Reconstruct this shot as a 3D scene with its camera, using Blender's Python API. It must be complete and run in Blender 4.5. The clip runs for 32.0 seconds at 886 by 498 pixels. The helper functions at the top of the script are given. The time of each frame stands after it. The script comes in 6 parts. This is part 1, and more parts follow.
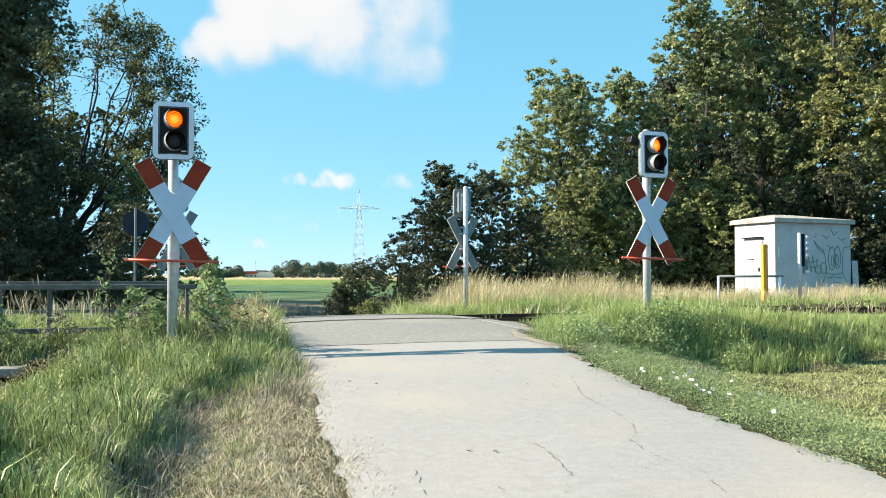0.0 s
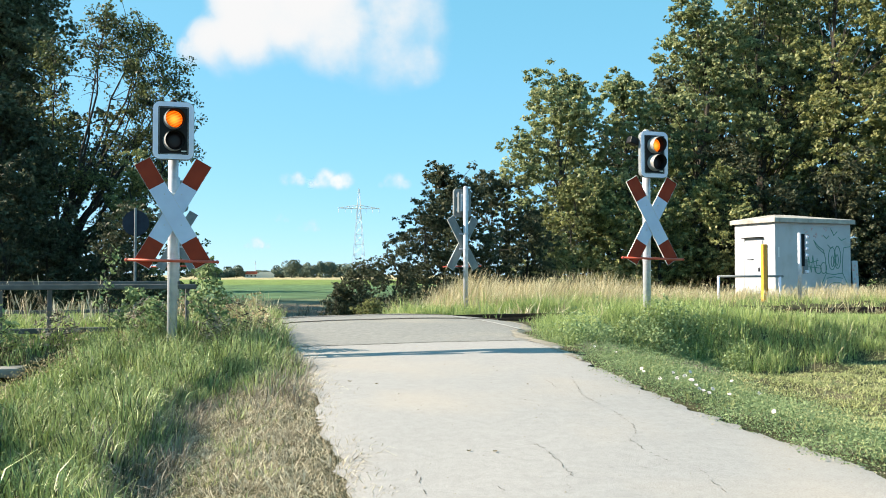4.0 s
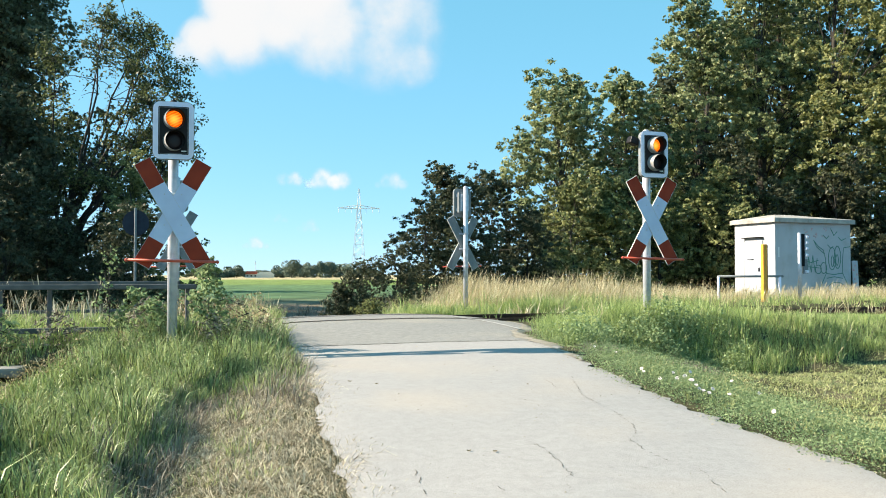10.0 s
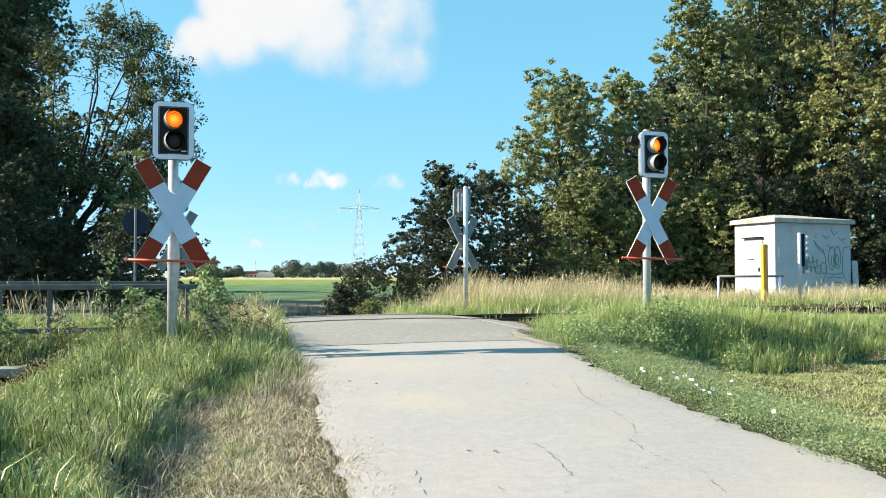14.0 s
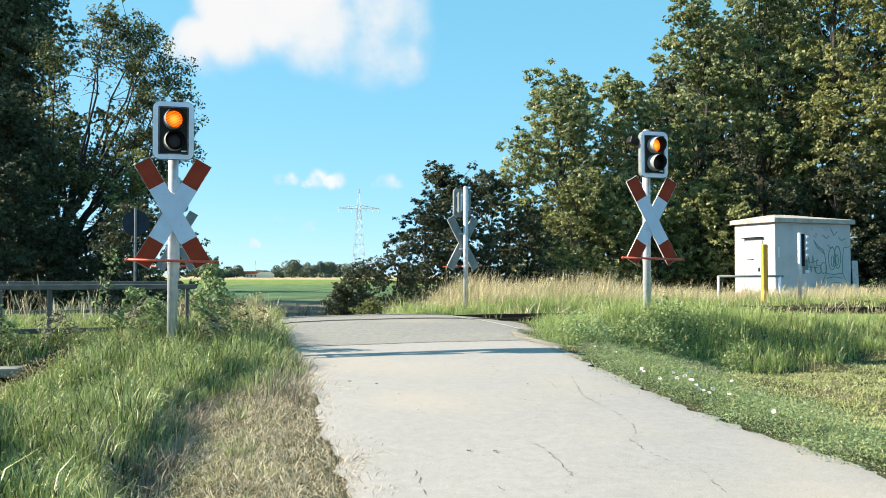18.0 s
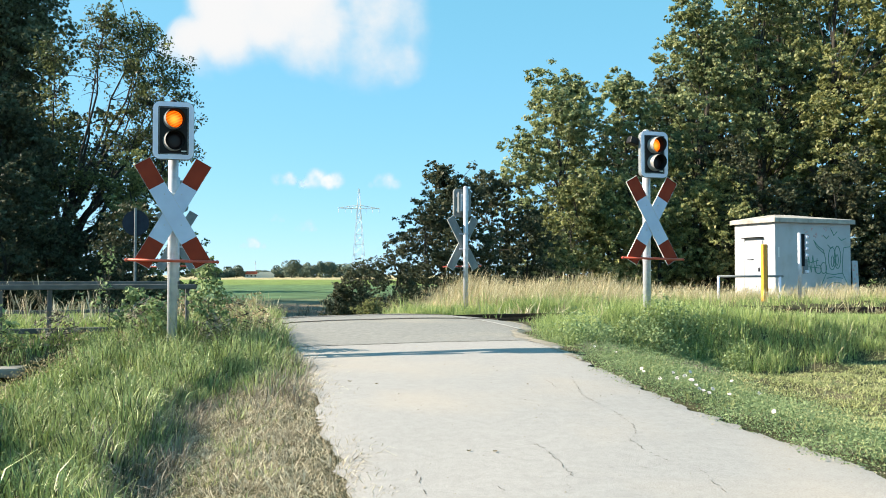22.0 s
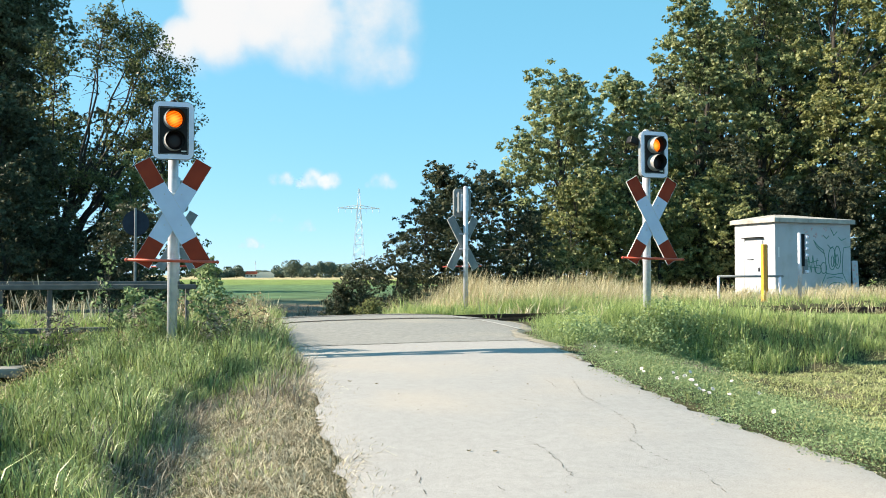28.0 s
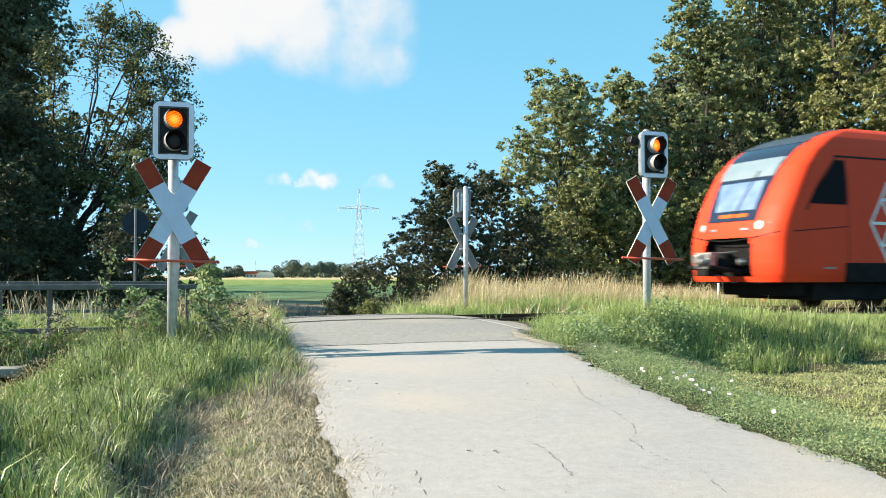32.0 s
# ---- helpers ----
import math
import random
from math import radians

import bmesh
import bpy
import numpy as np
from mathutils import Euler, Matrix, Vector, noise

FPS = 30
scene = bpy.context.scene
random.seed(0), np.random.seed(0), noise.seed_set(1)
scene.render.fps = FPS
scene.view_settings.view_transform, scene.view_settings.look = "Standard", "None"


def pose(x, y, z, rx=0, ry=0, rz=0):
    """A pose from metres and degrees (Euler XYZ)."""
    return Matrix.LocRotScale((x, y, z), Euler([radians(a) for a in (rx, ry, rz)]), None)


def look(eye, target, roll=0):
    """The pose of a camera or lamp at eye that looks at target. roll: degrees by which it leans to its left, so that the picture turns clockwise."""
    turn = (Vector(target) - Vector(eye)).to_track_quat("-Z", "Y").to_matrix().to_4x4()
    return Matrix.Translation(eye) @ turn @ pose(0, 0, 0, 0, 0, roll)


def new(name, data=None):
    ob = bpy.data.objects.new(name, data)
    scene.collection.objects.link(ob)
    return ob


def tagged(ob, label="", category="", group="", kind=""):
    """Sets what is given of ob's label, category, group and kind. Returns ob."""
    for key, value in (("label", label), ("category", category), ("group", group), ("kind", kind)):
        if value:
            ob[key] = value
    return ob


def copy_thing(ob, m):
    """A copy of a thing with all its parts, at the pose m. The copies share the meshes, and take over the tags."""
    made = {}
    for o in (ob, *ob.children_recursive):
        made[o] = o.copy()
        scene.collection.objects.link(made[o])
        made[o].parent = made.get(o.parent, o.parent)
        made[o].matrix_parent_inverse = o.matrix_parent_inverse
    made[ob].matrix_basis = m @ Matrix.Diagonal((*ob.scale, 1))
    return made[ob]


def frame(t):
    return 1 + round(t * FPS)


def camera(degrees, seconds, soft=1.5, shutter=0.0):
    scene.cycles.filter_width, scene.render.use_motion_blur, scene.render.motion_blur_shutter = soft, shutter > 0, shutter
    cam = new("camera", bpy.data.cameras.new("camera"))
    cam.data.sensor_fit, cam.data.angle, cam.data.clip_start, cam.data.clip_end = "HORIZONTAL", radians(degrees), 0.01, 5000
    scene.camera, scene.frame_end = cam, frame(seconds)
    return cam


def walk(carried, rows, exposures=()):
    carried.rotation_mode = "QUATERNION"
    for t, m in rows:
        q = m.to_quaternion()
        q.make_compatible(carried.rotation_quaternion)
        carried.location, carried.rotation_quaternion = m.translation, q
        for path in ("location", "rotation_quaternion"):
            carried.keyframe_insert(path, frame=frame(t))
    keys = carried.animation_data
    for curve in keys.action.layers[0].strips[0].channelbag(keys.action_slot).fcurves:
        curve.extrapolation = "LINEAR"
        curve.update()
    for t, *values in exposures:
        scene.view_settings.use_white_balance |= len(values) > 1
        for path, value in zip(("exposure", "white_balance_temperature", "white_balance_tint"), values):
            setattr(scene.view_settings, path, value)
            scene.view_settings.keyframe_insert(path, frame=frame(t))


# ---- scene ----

cam = camera(52.2, 32.0, soft=0.95, shutter=0.15)
EYE = (0.0, 0.0, 1.53)
SHOT = look(EYE, (0.0, 10.0, EYE[2] + 0.2875))
walk(cam, [(0.0, SHOT), (32.0, SHOT)], [(0.0, 1.28), (32.0, 1.28)])

# ---- world and sun ----
SUN_EL, SUN_AZ = 31.0, -90.0
world = bpy.data.worlds.new("world")
scene.world = world
world.use_nodes = True
wn = world.node_tree.nodes
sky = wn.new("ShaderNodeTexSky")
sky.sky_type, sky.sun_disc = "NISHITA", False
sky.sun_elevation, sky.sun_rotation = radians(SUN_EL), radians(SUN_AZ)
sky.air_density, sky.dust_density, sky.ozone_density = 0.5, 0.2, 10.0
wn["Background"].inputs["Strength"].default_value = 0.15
# a power and a gain per channel flatten the sky and set its tint
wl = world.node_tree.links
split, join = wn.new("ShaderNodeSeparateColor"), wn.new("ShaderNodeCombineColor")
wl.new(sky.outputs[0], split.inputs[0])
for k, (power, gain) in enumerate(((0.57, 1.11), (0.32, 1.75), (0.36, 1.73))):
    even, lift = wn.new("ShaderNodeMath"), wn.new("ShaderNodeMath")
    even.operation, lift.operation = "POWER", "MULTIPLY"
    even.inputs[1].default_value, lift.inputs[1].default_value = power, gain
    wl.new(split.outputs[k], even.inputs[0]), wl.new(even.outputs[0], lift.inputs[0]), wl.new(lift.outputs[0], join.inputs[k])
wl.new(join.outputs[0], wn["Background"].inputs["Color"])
sun = new("sun", bpy.data.lights.new("sun", "SUN"))
sun.data.energy, sun.data.angle, sun.data.color = 5.0, radians(0.53), (1.0, 0.865, 0.68)
SUN_FROM = Vector((math.sin(radians(SUN_AZ)) * math.cos(radians(SUN_EL)), math.cos(radians(SUN_AZ)) * math.cos(radians(SUN_EL)), math.sin(radians(SUN_EL))))
sun.matrix_world = look(SUN_FROM * 100, (0, 0, 0))


# ---- materials ----
def nodes_of(name):
    m = bpy.data.materials.new(name)
    m.use_nodes = True
    return m, m.node_tree.nodes, m.node_tree.links


def ramp_of(n, cols):
    r = n.new("ShaderNodeValToRGB")
    els = r.color_ramp.elements
    while len(els) < len(cols):
        els.new(0.5)
    for e, (p, c) in zip(els, cols):
        e.position, e.color = p, (*c, 1)
    return r


def mat(name, c1, c2=None, rough=0.6, metal=0.0, scale=8.0, bump=0.15, fine=60.0, coat=0.0, stain=None, stain_scale=1.2, spec=0.5):
    """A surface with two scales of variation, in metres."""
    m, n, l = nodes_of(name)
    b = n["Principled BSDF"]
    c2 = c2 or tuple(v * 0.8 for v in c1)
    tc = n.new("ShaderNodeTexCoord")
    t1, t2 = n.new("ShaderNodeTexNoise"), n.new("ShaderNodeTexNoise")
    t1.inputs["Scale"].default_value, t1.inputs["Detail"].default_value = scale, 5
    t2.inputs["Scale"].default_value, t2.inputs["Detail"].default_value = fine, 3
    l.new(tc.outputs["Object"], t1.inputs["Vector"]), l.new(tc.outputs["Object"], t2.inputs["Vector"])
    r = ramp_of(n, [(0.3, c2), (0.7, c1)])
    l.new(t1.outputs["Fac"], r.inputs[0])
    col = r.outputs[0]
    if stain:
        t3 = n.new("ShaderNodeTexNoise")
        t3.inputs["Scale"].default_value, t3.inputs["Detail"].default_value, t3.inputs["Roughness"].default_value = stain_scale, 8, 0.65
        l.new(tc.outputs["Object"], t3.inputs["Vector"])
        f = ramp_of(n, [(0.52, (0, 0, 0)), (0.7, (1, 1, 1))])
        l.new(t3.outputs["Fac"], f.inputs[0])
        mx = n.new("ShaderNodeMix")
        mx.data_type = "RGBA"
        l.new(f.outputs[0], mx.inputs["Factor"]), l.new(col, mx.inputs[6])
        mx.inputs[7].default_value = (*stain, 1)
        col = mx.outputs[2]
    l.new(col, b.inputs["Base Color"])
    b.inputs["Roughness"].default_value, b.inputs["Metallic"].default_value = rough, metal
    b.inputs["Coat Weight"].default_value = coat
    b.inputs["Specular IOR Level"].default_value = spec
    bp = n.new("ShaderNodeBump")
    bp.inputs["Strength"].default_value, bp.inputs["Distance"].default_value = bump, 0.01
    l.new(t2.outputs["Fac"], bp.inputs["Height"]), l.new(bp.outputs[0], b.inputs["Normal"])
    return m


def leaf_mat(name, cols, through_light=0.3, rough=0.5, patch=0.6, spec=0.35, clump=0.5):
    """Leaves and blades: each one its own tint, with larger patches, and light coming through."""
    m, n, l = nodes_of(name)
    b = n["Principled BSDF"]
    g, tc, t = n.new("ShaderNodeNewGeometry"), n.new("ShaderNodeTexCoord"), n.new("ShaderNodeTexNoise")
    t.inputs["Scale"].default_value, t.inputs["Detail"].default_value = patch, 3
    l.new(tc.outputs["Object"], t.inputs["Vector"])
    mx = n.new("ShaderNodeMix")
    mx.inputs["Factor"].default_value = clump
    l.new(g.outputs["Random Per Island"], mx.inputs[2]), l.new(t.outputs["Fac"], mx.inputs[3])
    r = ramp_of(n, cols)
    l.new(mx.outputs[0], r.inputs[0])
    l.new(r.outputs[0], b.inputs["Base Color"])
    b.inputs["Roughness"].default_value = rough
    b.inputs["Specular IOR Level"].default_value = spec
    tr, ms = n.new("ShaderNodeBsdfTranslucent"), n.new("ShaderNodeMixShader")
    l.new(r.outputs[0], tr.inputs["Color"])
    ms.inputs[0].default_value = through_light
    l.new(b.outputs[0], ms.inputs[1]), l.new(tr.outputs[0], ms.inputs[2])
    l.new(ms.outputs[0], n["Material Output"].inputs["Surface"])
    return m


M = {}
M["galv"] = mat("galvanised_steel", (0.62, 0.64, 0.7), (0.45, 0.475, 0.54), 0.45, 0.35, 14, 0.1)
M["white"] = mat("white_enamel", (0.8, 0.81, 0.95), (0.74, 0.75, 0.9), 0.35, 0, 5, 0.03, spec=0.4)
M["cross_white"] = mat("white_sheeting", (0.6, 0.67, 0.85), (0.52, 0.58, 0.76), 0.4, 0, 6, 0.03)
M["cross_red"] = mat("faded_red_sheeting", (0.32, 0.042, 0.016), (0.25, 0.032, 0.014), 0.6, 0, 6, 0.04, spec=0.2)
M["bar_red"] = mat("red_painted_steel", (0.62, 0.11, 0.06), (0.48, 0.08, 0.05), 0.4, 0, 12, 0.05)
M["black"] = mat("black_enamel", (0.008, 0.008, 0.009), (0.012, 0.012, 0.013), 0.5, 0, 6, 0.03, spec=0.12)
M["visor"] = mat("worn_grey_visor", (0.36, 0.355, 0.35), (0.24, 0.235, 0.23), 0.45, 0, 8, 0.05, spec=0.4)
M["panel"] = mat("brown_black_panel", (0.02, 0.015, 0.013), (0.012, 0.01, 0.01), 0.42, 0, 6, 0.05, spec=0.2)
M["sign_back"] = mat("dark_sign_back", (0.035, 0.045, 0.07), (0.025, 0.03, 0.045), 0.6, 0, 9, 0.05, spec=0.2)
M["grey_back"] = mat("grey_sheet_metal", (0.24, 0.265, 0.28), (0.18, 0.2, 0.215), 0.6, 0.1, 9, 0.06, spec=0.25)
M["rim"] = mat("worn_bare_rim", (0.72, 0.72, 0.7), (0.5, 0.5, 0.48), 0.5, 0, 10, 0.05)
M["dark_lens"] = mat("dark_red_lens", (0.014, 0.006, 0.006), (0.02, 0.008, 0.008), 0.5, 0, 20, 0.1)
M["concrete"] = mat("weathered_concrete", (0.27, 0.265, 0.25), (0.18, 0.175, 0.165), 0.9, 0, 5, 0.3, 90)
M["rail_wood"] = mat("grey_weathered_steel_rail", (0.165, 0.16, 0.16), (0.1, 0.097, 0.097), 0.8, 0, 7, 0.2, spec=0.2)
M["rust"] = mat("rusty_steel", (0.1, 0.06, 0.04), (0.05, 0.032, 0.025), 0.85, 0, 20, 0.3, spec=0.2)
M["sleeper"] = mat("old_sleeper_wood", (0.1, 0.08, 0.065), (0.06, 0.05, 0.04), 0.9, 0, 9, 0.4)
M["ballast"] = mat("ballast_stone", (0.085, 0.07, 0.058), (0.035, 0.03, 0.026), 0.95, 0, 22, 0.9, 40, spec=0.1)
M["bark"] = mat("bark", (0.06, 0.052, 0.042), (0.03, 0.026, 0.022), 0.9, 0, 9, 0.7, 40)
M["hut_white"] = mat("hut_painted_render", (0.53, 0.535, 0.575), (0.45, 0.46, 0.5), 0.85, 0, 1.3, 0.15, 120, stain=(0.4, 0.4, 0.39), stain_scale=0.9)
M["hut_roof"] = mat("hut_roof_concrete", (0.5, 0.47, 0.44), (0.33, 0.31, 0.29), 0.85, 0, 4, 0.25, stain=(0.2, 0.17, 0.14), stain_scale=1.6)
M["door_grey"] = mat("door_paint", (0.44, 0.48, 0.56), (0.38, 0.42, 0.5), 0.5, 0, 3, 0.05)
M["yellow"] = mat("yellow_paint", (0.84, 0.37, 0.04), (0.72, 0.3, 0.035), 0.5, 0, 6, 0.08)
M["green_paint"] = mat("spray_green", (0.06, 0.2, 0.16), (0.1, 0.27, 0.22), 0.7, 0, 12, 0.05)
M["pink_paint"] = mat("spray_pink", (0.55, 0.28, 0.3), (0.6, 0.4, 0.4), 0.7, 0, 12, 0.05)
M["train_red"] = mat("traffic_red_paint", (0.72, 0.06, 0.02), (0.68, 0.056, 0.019), 0.5, 0, 2, 0.02, spec=0.12, coat=0.04)
M["train_dark"] = mat("dark_grey_underframe", (0.02, 0.02, 0.021), (0.012, 0.012, 0.012), 0.85, 0, 5, 0.1, spec=0.1)
M["train_roof"] = mat("dark_blue_grey_roof", (0.05, 0.06, 0.08), (0.035, 0.042, 0.06), 0.35, 0, 4, 0.03)
M["train_grey"] = mat("coupler_steel", (0.4, 0.4, 0.4), (0.16, 0.16, 0.16), 0.4, 0.6, 10, 0.1)
M["blind"] = mat("pale_blind", (0.2, 0.265, 0.31), (0.16, 0.22, 0.26), 0.4, 0, 3, 0.02)
# pale blue that paints the sky's reflection on the windscreen
M["sky_reflection"] = mat("painted_blue_reflection", (0.2, 0.29, 0.46), (0.1, 0.17, 0.32), 0.25, 0, 3, 0.02)
M["worn_line"] = mat("worn_line_paint", (0.62, 0.61, 0.59), (0.36, 0.35, 0.335), 0.8, 0, 22, 0.1, spec=0.15)
M["chalk"] = mat("white_line_paint", (0.8, 0.8, 0.8), (0.72, 0.72, 0.72), 0.5, 0, 5, 0.03)
# steel colour lightened to carry the haze of distance
M["pylon"] = mat("hazed_pylon_steel", (0.62, 0.67, 0.7), (0.52, 0.57, 0.6), 0.6, 0.2, 1, 0.0)
M["roof_tile"] = mat("red_roof_tile", (0.42, 0.1, 0.05), (0.33, 0.08, 0.05), 0.8, 0, 2, 0.2)
M["far_wall"] = mat("pale_house_wall", (0.75, 0.73, 0.68), (0.66, 0.64, 0.6), 0.8, 0, 1, 0.0)
M["lamp_white"] = mat("headlight_lens", (0.8, 0.8, 0.8), (0.7, 0.7, 0.7), 0.15, 0.3, 5, 0.02)
M["sand"] = mat("pale_sand", (0.4, 0.36, 0.3), (0.27, 0.235, 0.19), 0.95, 0, 11, 0.4, 90, spec=0.1)
M["petal"] = mat("white_petal", (0.8, 0.74, 0.71), (0.74, 0.64, 0.64), 0.6, 0, 30, 0.05)


def glow(name, cols, strength, scale):
    m, n, l = nodes_of(name)
    b = n["Principled BSDF"]
    tc, t = n.new("ShaderNodeTexCoord"), n.new("ShaderNodeTexVoronoi")
    t.inputs["Scale"].default_value = scale
    l.new(tc.outputs["Object"], t.inputs["Vector"])
    r = ramp_of(n, cols)
    l.new(t.outputs["Distance"], r.inputs[0])
    l.new(r.outputs[0], b.inputs["Emission Color"])
    b.inputs["Emission Strength"].default_value = strength
    b.inputs["Base Color"].default_value = (0.4, 0.1, 0.0, 1)
    b.inputs["Roughness"].default_value = 0.2
    return m


def ribbed_lens():
    """A lit lens with slanting ribs, brightest in its middle."""
    m, n, l = nodes_of("lit_amber_lens")
    b, tc, w, t = n["Principled BSDF"], n.new("ShaderNodeTexCoord"), n.new("ShaderNodeTexWave"), n.new("ShaderNodeTexNoise")
    mp = n.new("ShaderNodeMapping")
    mp.inputs["Rotation"].default_value = (0, radians(28), 0)
    l.new(tc.outputs["Object"], mp.inputs["Vector"]), l.new(mp.outputs[0], w.inputs["Vector"]), l.new(tc.outputs["Object"], t.inputs["Vector"])
    w.bands_direction = "Z"
    w.inputs["Scale"].default_value, w.inputs["Distortion"].default_value = 11.0, 2.5
    t.inputs["Scale"].default_value = 14
    mx = n.new("ShaderNodeMath")
    mx.operation = "MULTIPLY"
    l.new(w.outputs["Fac"], mx.inputs[0]), l.new(t.outputs["Fac"], mx.inputs[1])
    r = ramp_of(n, [(0.08, (0.75, 0.045, 0.0)), (0.5, (1.0, 0.27, 0.01))])
    l.new(mx.outputs[0], r.inputs[0])
    vm, mr, hot = n.new("ShaderNodeVectorMath"), n.new("ShaderNodeMapRange"), n.new("ShaderNodeMix")
    vm.operation = "DISTANCE"
    vm.inputs[1].default_value = (0.004, -0.225, 2.52)
    l.new(tc.outputs["Object"], vm.inputs[0]), l.new(vm.outputs["Value"], mr.inputs["Value"])
    mr.inputs["From Min"].default_value, mr.inputs["From Max"].default_value, mr.inputs["To Min"].default_value, mr.inputs["To Max"].default_value = 0.01, 0.07, 0.85, 0.0
    hot.data_type = "RGBA"
    l.new(mr.outputs[0], hot.inputs["Factor"]), l.new(r.outputs[0], hot.inputs[6])
    hot.inputs[7].default_value = (1.0, 0.5, 0.03, 1)
    l.new(hot.outputs[2], b.inputs["Emission Color"])
    b.inputs["Emission Strength"].default_value = 0.6
    b.inputs["Base Color"].default_value, b.inputs["Roughness"].default_value = (0.3, 0.07, 0.0, 1), 0.3
    return m


M["amber"] = ribbed_lens()
M["led"] = glow("led_display", [(0.0, (0.8, 0.07, 0.05)), (1.0, (0.35, 0.03, 0.03))], 0.3, 30)


def glass_mat():
    m, n, l = nodes_of("tinted_windscreen")
    b = n["Principled BSDF"]
    b.inputs["Base Color"].default_value = (0.018, 0.028, 0.055, 1)
    b.inputs["Roughness"].default_value = 0.04
    b.inputs["Specular IOR Level"].default_value = 0.5
    return m


M["glass"] = glass_mat()

M["side_glass"] = mat("black_side_glass", (0.008, 0.009, 0.011), (0.012, 0.013, 0.015), 0.3, 0, 3, 0.0, spec=0.02)
M["grit"] = leaf_mat("road_grit", [(0.25, (0.12, 0.1, 0.08)), (0.6, (0.32, 0.28, 0.22)), (0.85, (0.5, 0.46, 0.38))], 0.0, 0.9, 2.0, 0.1)
# leaf tones by how lit a tree is: the dark ones carry its shade
M["leaf_dark"] = leaf_mat("shade_dark_leaves", [(0.25, (0.042, 0.053, 0.032)), (0.5, (0.078, 0.09, 0.052)), (0.8, (0.14, 0.15, 0.082))], 0.3, 0.5, 0.6, 0.25)
M["leaf_shade"] = leaf_mat("part_shaded_leaves", [(0.25, (0.06, 0.075, 0.045)), (0.5, (0.115, 0.13, 0.075)), (0.8, (0.2, 0.215, 0.12))], 0.34, 0.5, 0.6, 0.3)
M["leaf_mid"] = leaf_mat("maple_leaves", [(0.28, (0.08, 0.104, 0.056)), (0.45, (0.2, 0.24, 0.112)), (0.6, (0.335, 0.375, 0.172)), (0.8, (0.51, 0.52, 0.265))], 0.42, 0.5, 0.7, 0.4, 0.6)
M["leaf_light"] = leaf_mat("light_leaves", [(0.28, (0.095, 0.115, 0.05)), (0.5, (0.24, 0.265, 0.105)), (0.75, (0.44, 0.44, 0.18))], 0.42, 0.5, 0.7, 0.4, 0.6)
# far leaves in paler, bluish tones: the haze of distance is in their colour
M["leaf_far_pale"] = leaf_mat("pale_hazed_leaves", [(0.2, (0.14, 0.18, 0.13)), (0.5, (0.2, 0.24, 0.17)), (0.85, (0.29, 0.33, 0.23))], 0.2, 0.8, 0.05)
M["leaf_far"] = leaf_mat("hazed_leaves", [(0.2, (0.085, 0.115, 0.085)), (0.5, (0.115, 0.15, 0.11)), (0.85, (0.17, 0.205, 0.15))], 0.15, 0.8, 0.05)
M["grass"] = leaf_mat("grass_blades", [(0.25, (0.033, 0.047, 0.02)), (0.42, (0.19, 0.255, 0.088)), (0.62, (0.38, 0.47, 0.17)), (0.88, (0.58, 0.6, 0.31))], 0.18, 0.45, 2.2, 0.4, 0.35)
M["bank"] = leaf_mat("lush_bank_grass", [(0.2, (0.13, 0.195, 0.066)), (0.5, (0.325, 0.42, 0.14)), (0.8, (0.55, 0.6, 0.26))], 0.34, 0.42, 1.2, 0.4)
M["mown"] = leaf_mat("mown_grass", [(0.2, (0.24, 0.28, 0.115)), (0.5, (0.42, 0.455, 0.195)), (0.8, (0.62, 0.59, 0.34))], 0.25, 0.7, 1.2)
M["dry"] = leaf_mat("dry_grass", [(0.2, (0.28, 0.24, 0.12)), (0.45, (0.48, 0.41, 0.235)), (0.8, (0.82, 0.75, 0.54))], 0.3, 0.6, 0.8)
M["straw"] = leaf_mat("straw", [(0.2, (0.135, 0.113, 0.078)), (0.45, (0.41, 0.35, 0.24)), (0.8, (0.79, 0.73, 0.57))], 0.2, 0.7, 1.5)
M["dead"] = leaf_mat("dead_grey_stems", [(0.2, (0.11, 0.092, 0.072)), (0.5, (0.29, 0.25, 0.195)), (0.85, (0.52, 0.47, 0.38))], 0.15, 0.8, 1.5)
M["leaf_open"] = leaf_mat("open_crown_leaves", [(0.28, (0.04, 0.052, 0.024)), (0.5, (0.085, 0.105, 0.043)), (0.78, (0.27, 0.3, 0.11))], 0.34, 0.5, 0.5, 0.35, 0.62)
M["clover"] = leaf_mat("clover_leaves", [(0.2, (0.12, 0.185, 0.085)), (0.5, (0.26, 0.345, 0.16)), (0.85, (0.37, 0.445, 0.235))], 0.32, 0.7, 1.4, 0.25)
M["dock"] = leaf_mat("brown_dock", [(0.2, (0.2, 0.15, 0.08)), (0.6, (0.35, 0.29, 0.165)), (0.9, (0.52, 0.47, 0.3))], 0.2, 0.8, 2)

# ---- plan ----
TH = radians(23.3)
ES, EU = Vector((math.cos(TH), math.sin(TH))), Vector((-math.sin(TH), math.cos(TH)))
T0 = Vector((0.0, 15.9))
YAW = math.degrees(TH)


def su(x, y):
    return (x - T0.x) * ES.x + (y - T0.y) * ES.y, (x - T0.x) * EU.x + (y - T0.y) * EU.y


def xy(s, u):
    return T0.x + s * ES.x + u * EU.x, T0.y + s * ES.y + u * EU.y


def sm(a, b, v):
    t = np.clip((v - a) / (b - a), 0, 1)
    return t * t * (3 - 2 * t)


def road_mid(y):
    return 2.0 - 0.215 * y


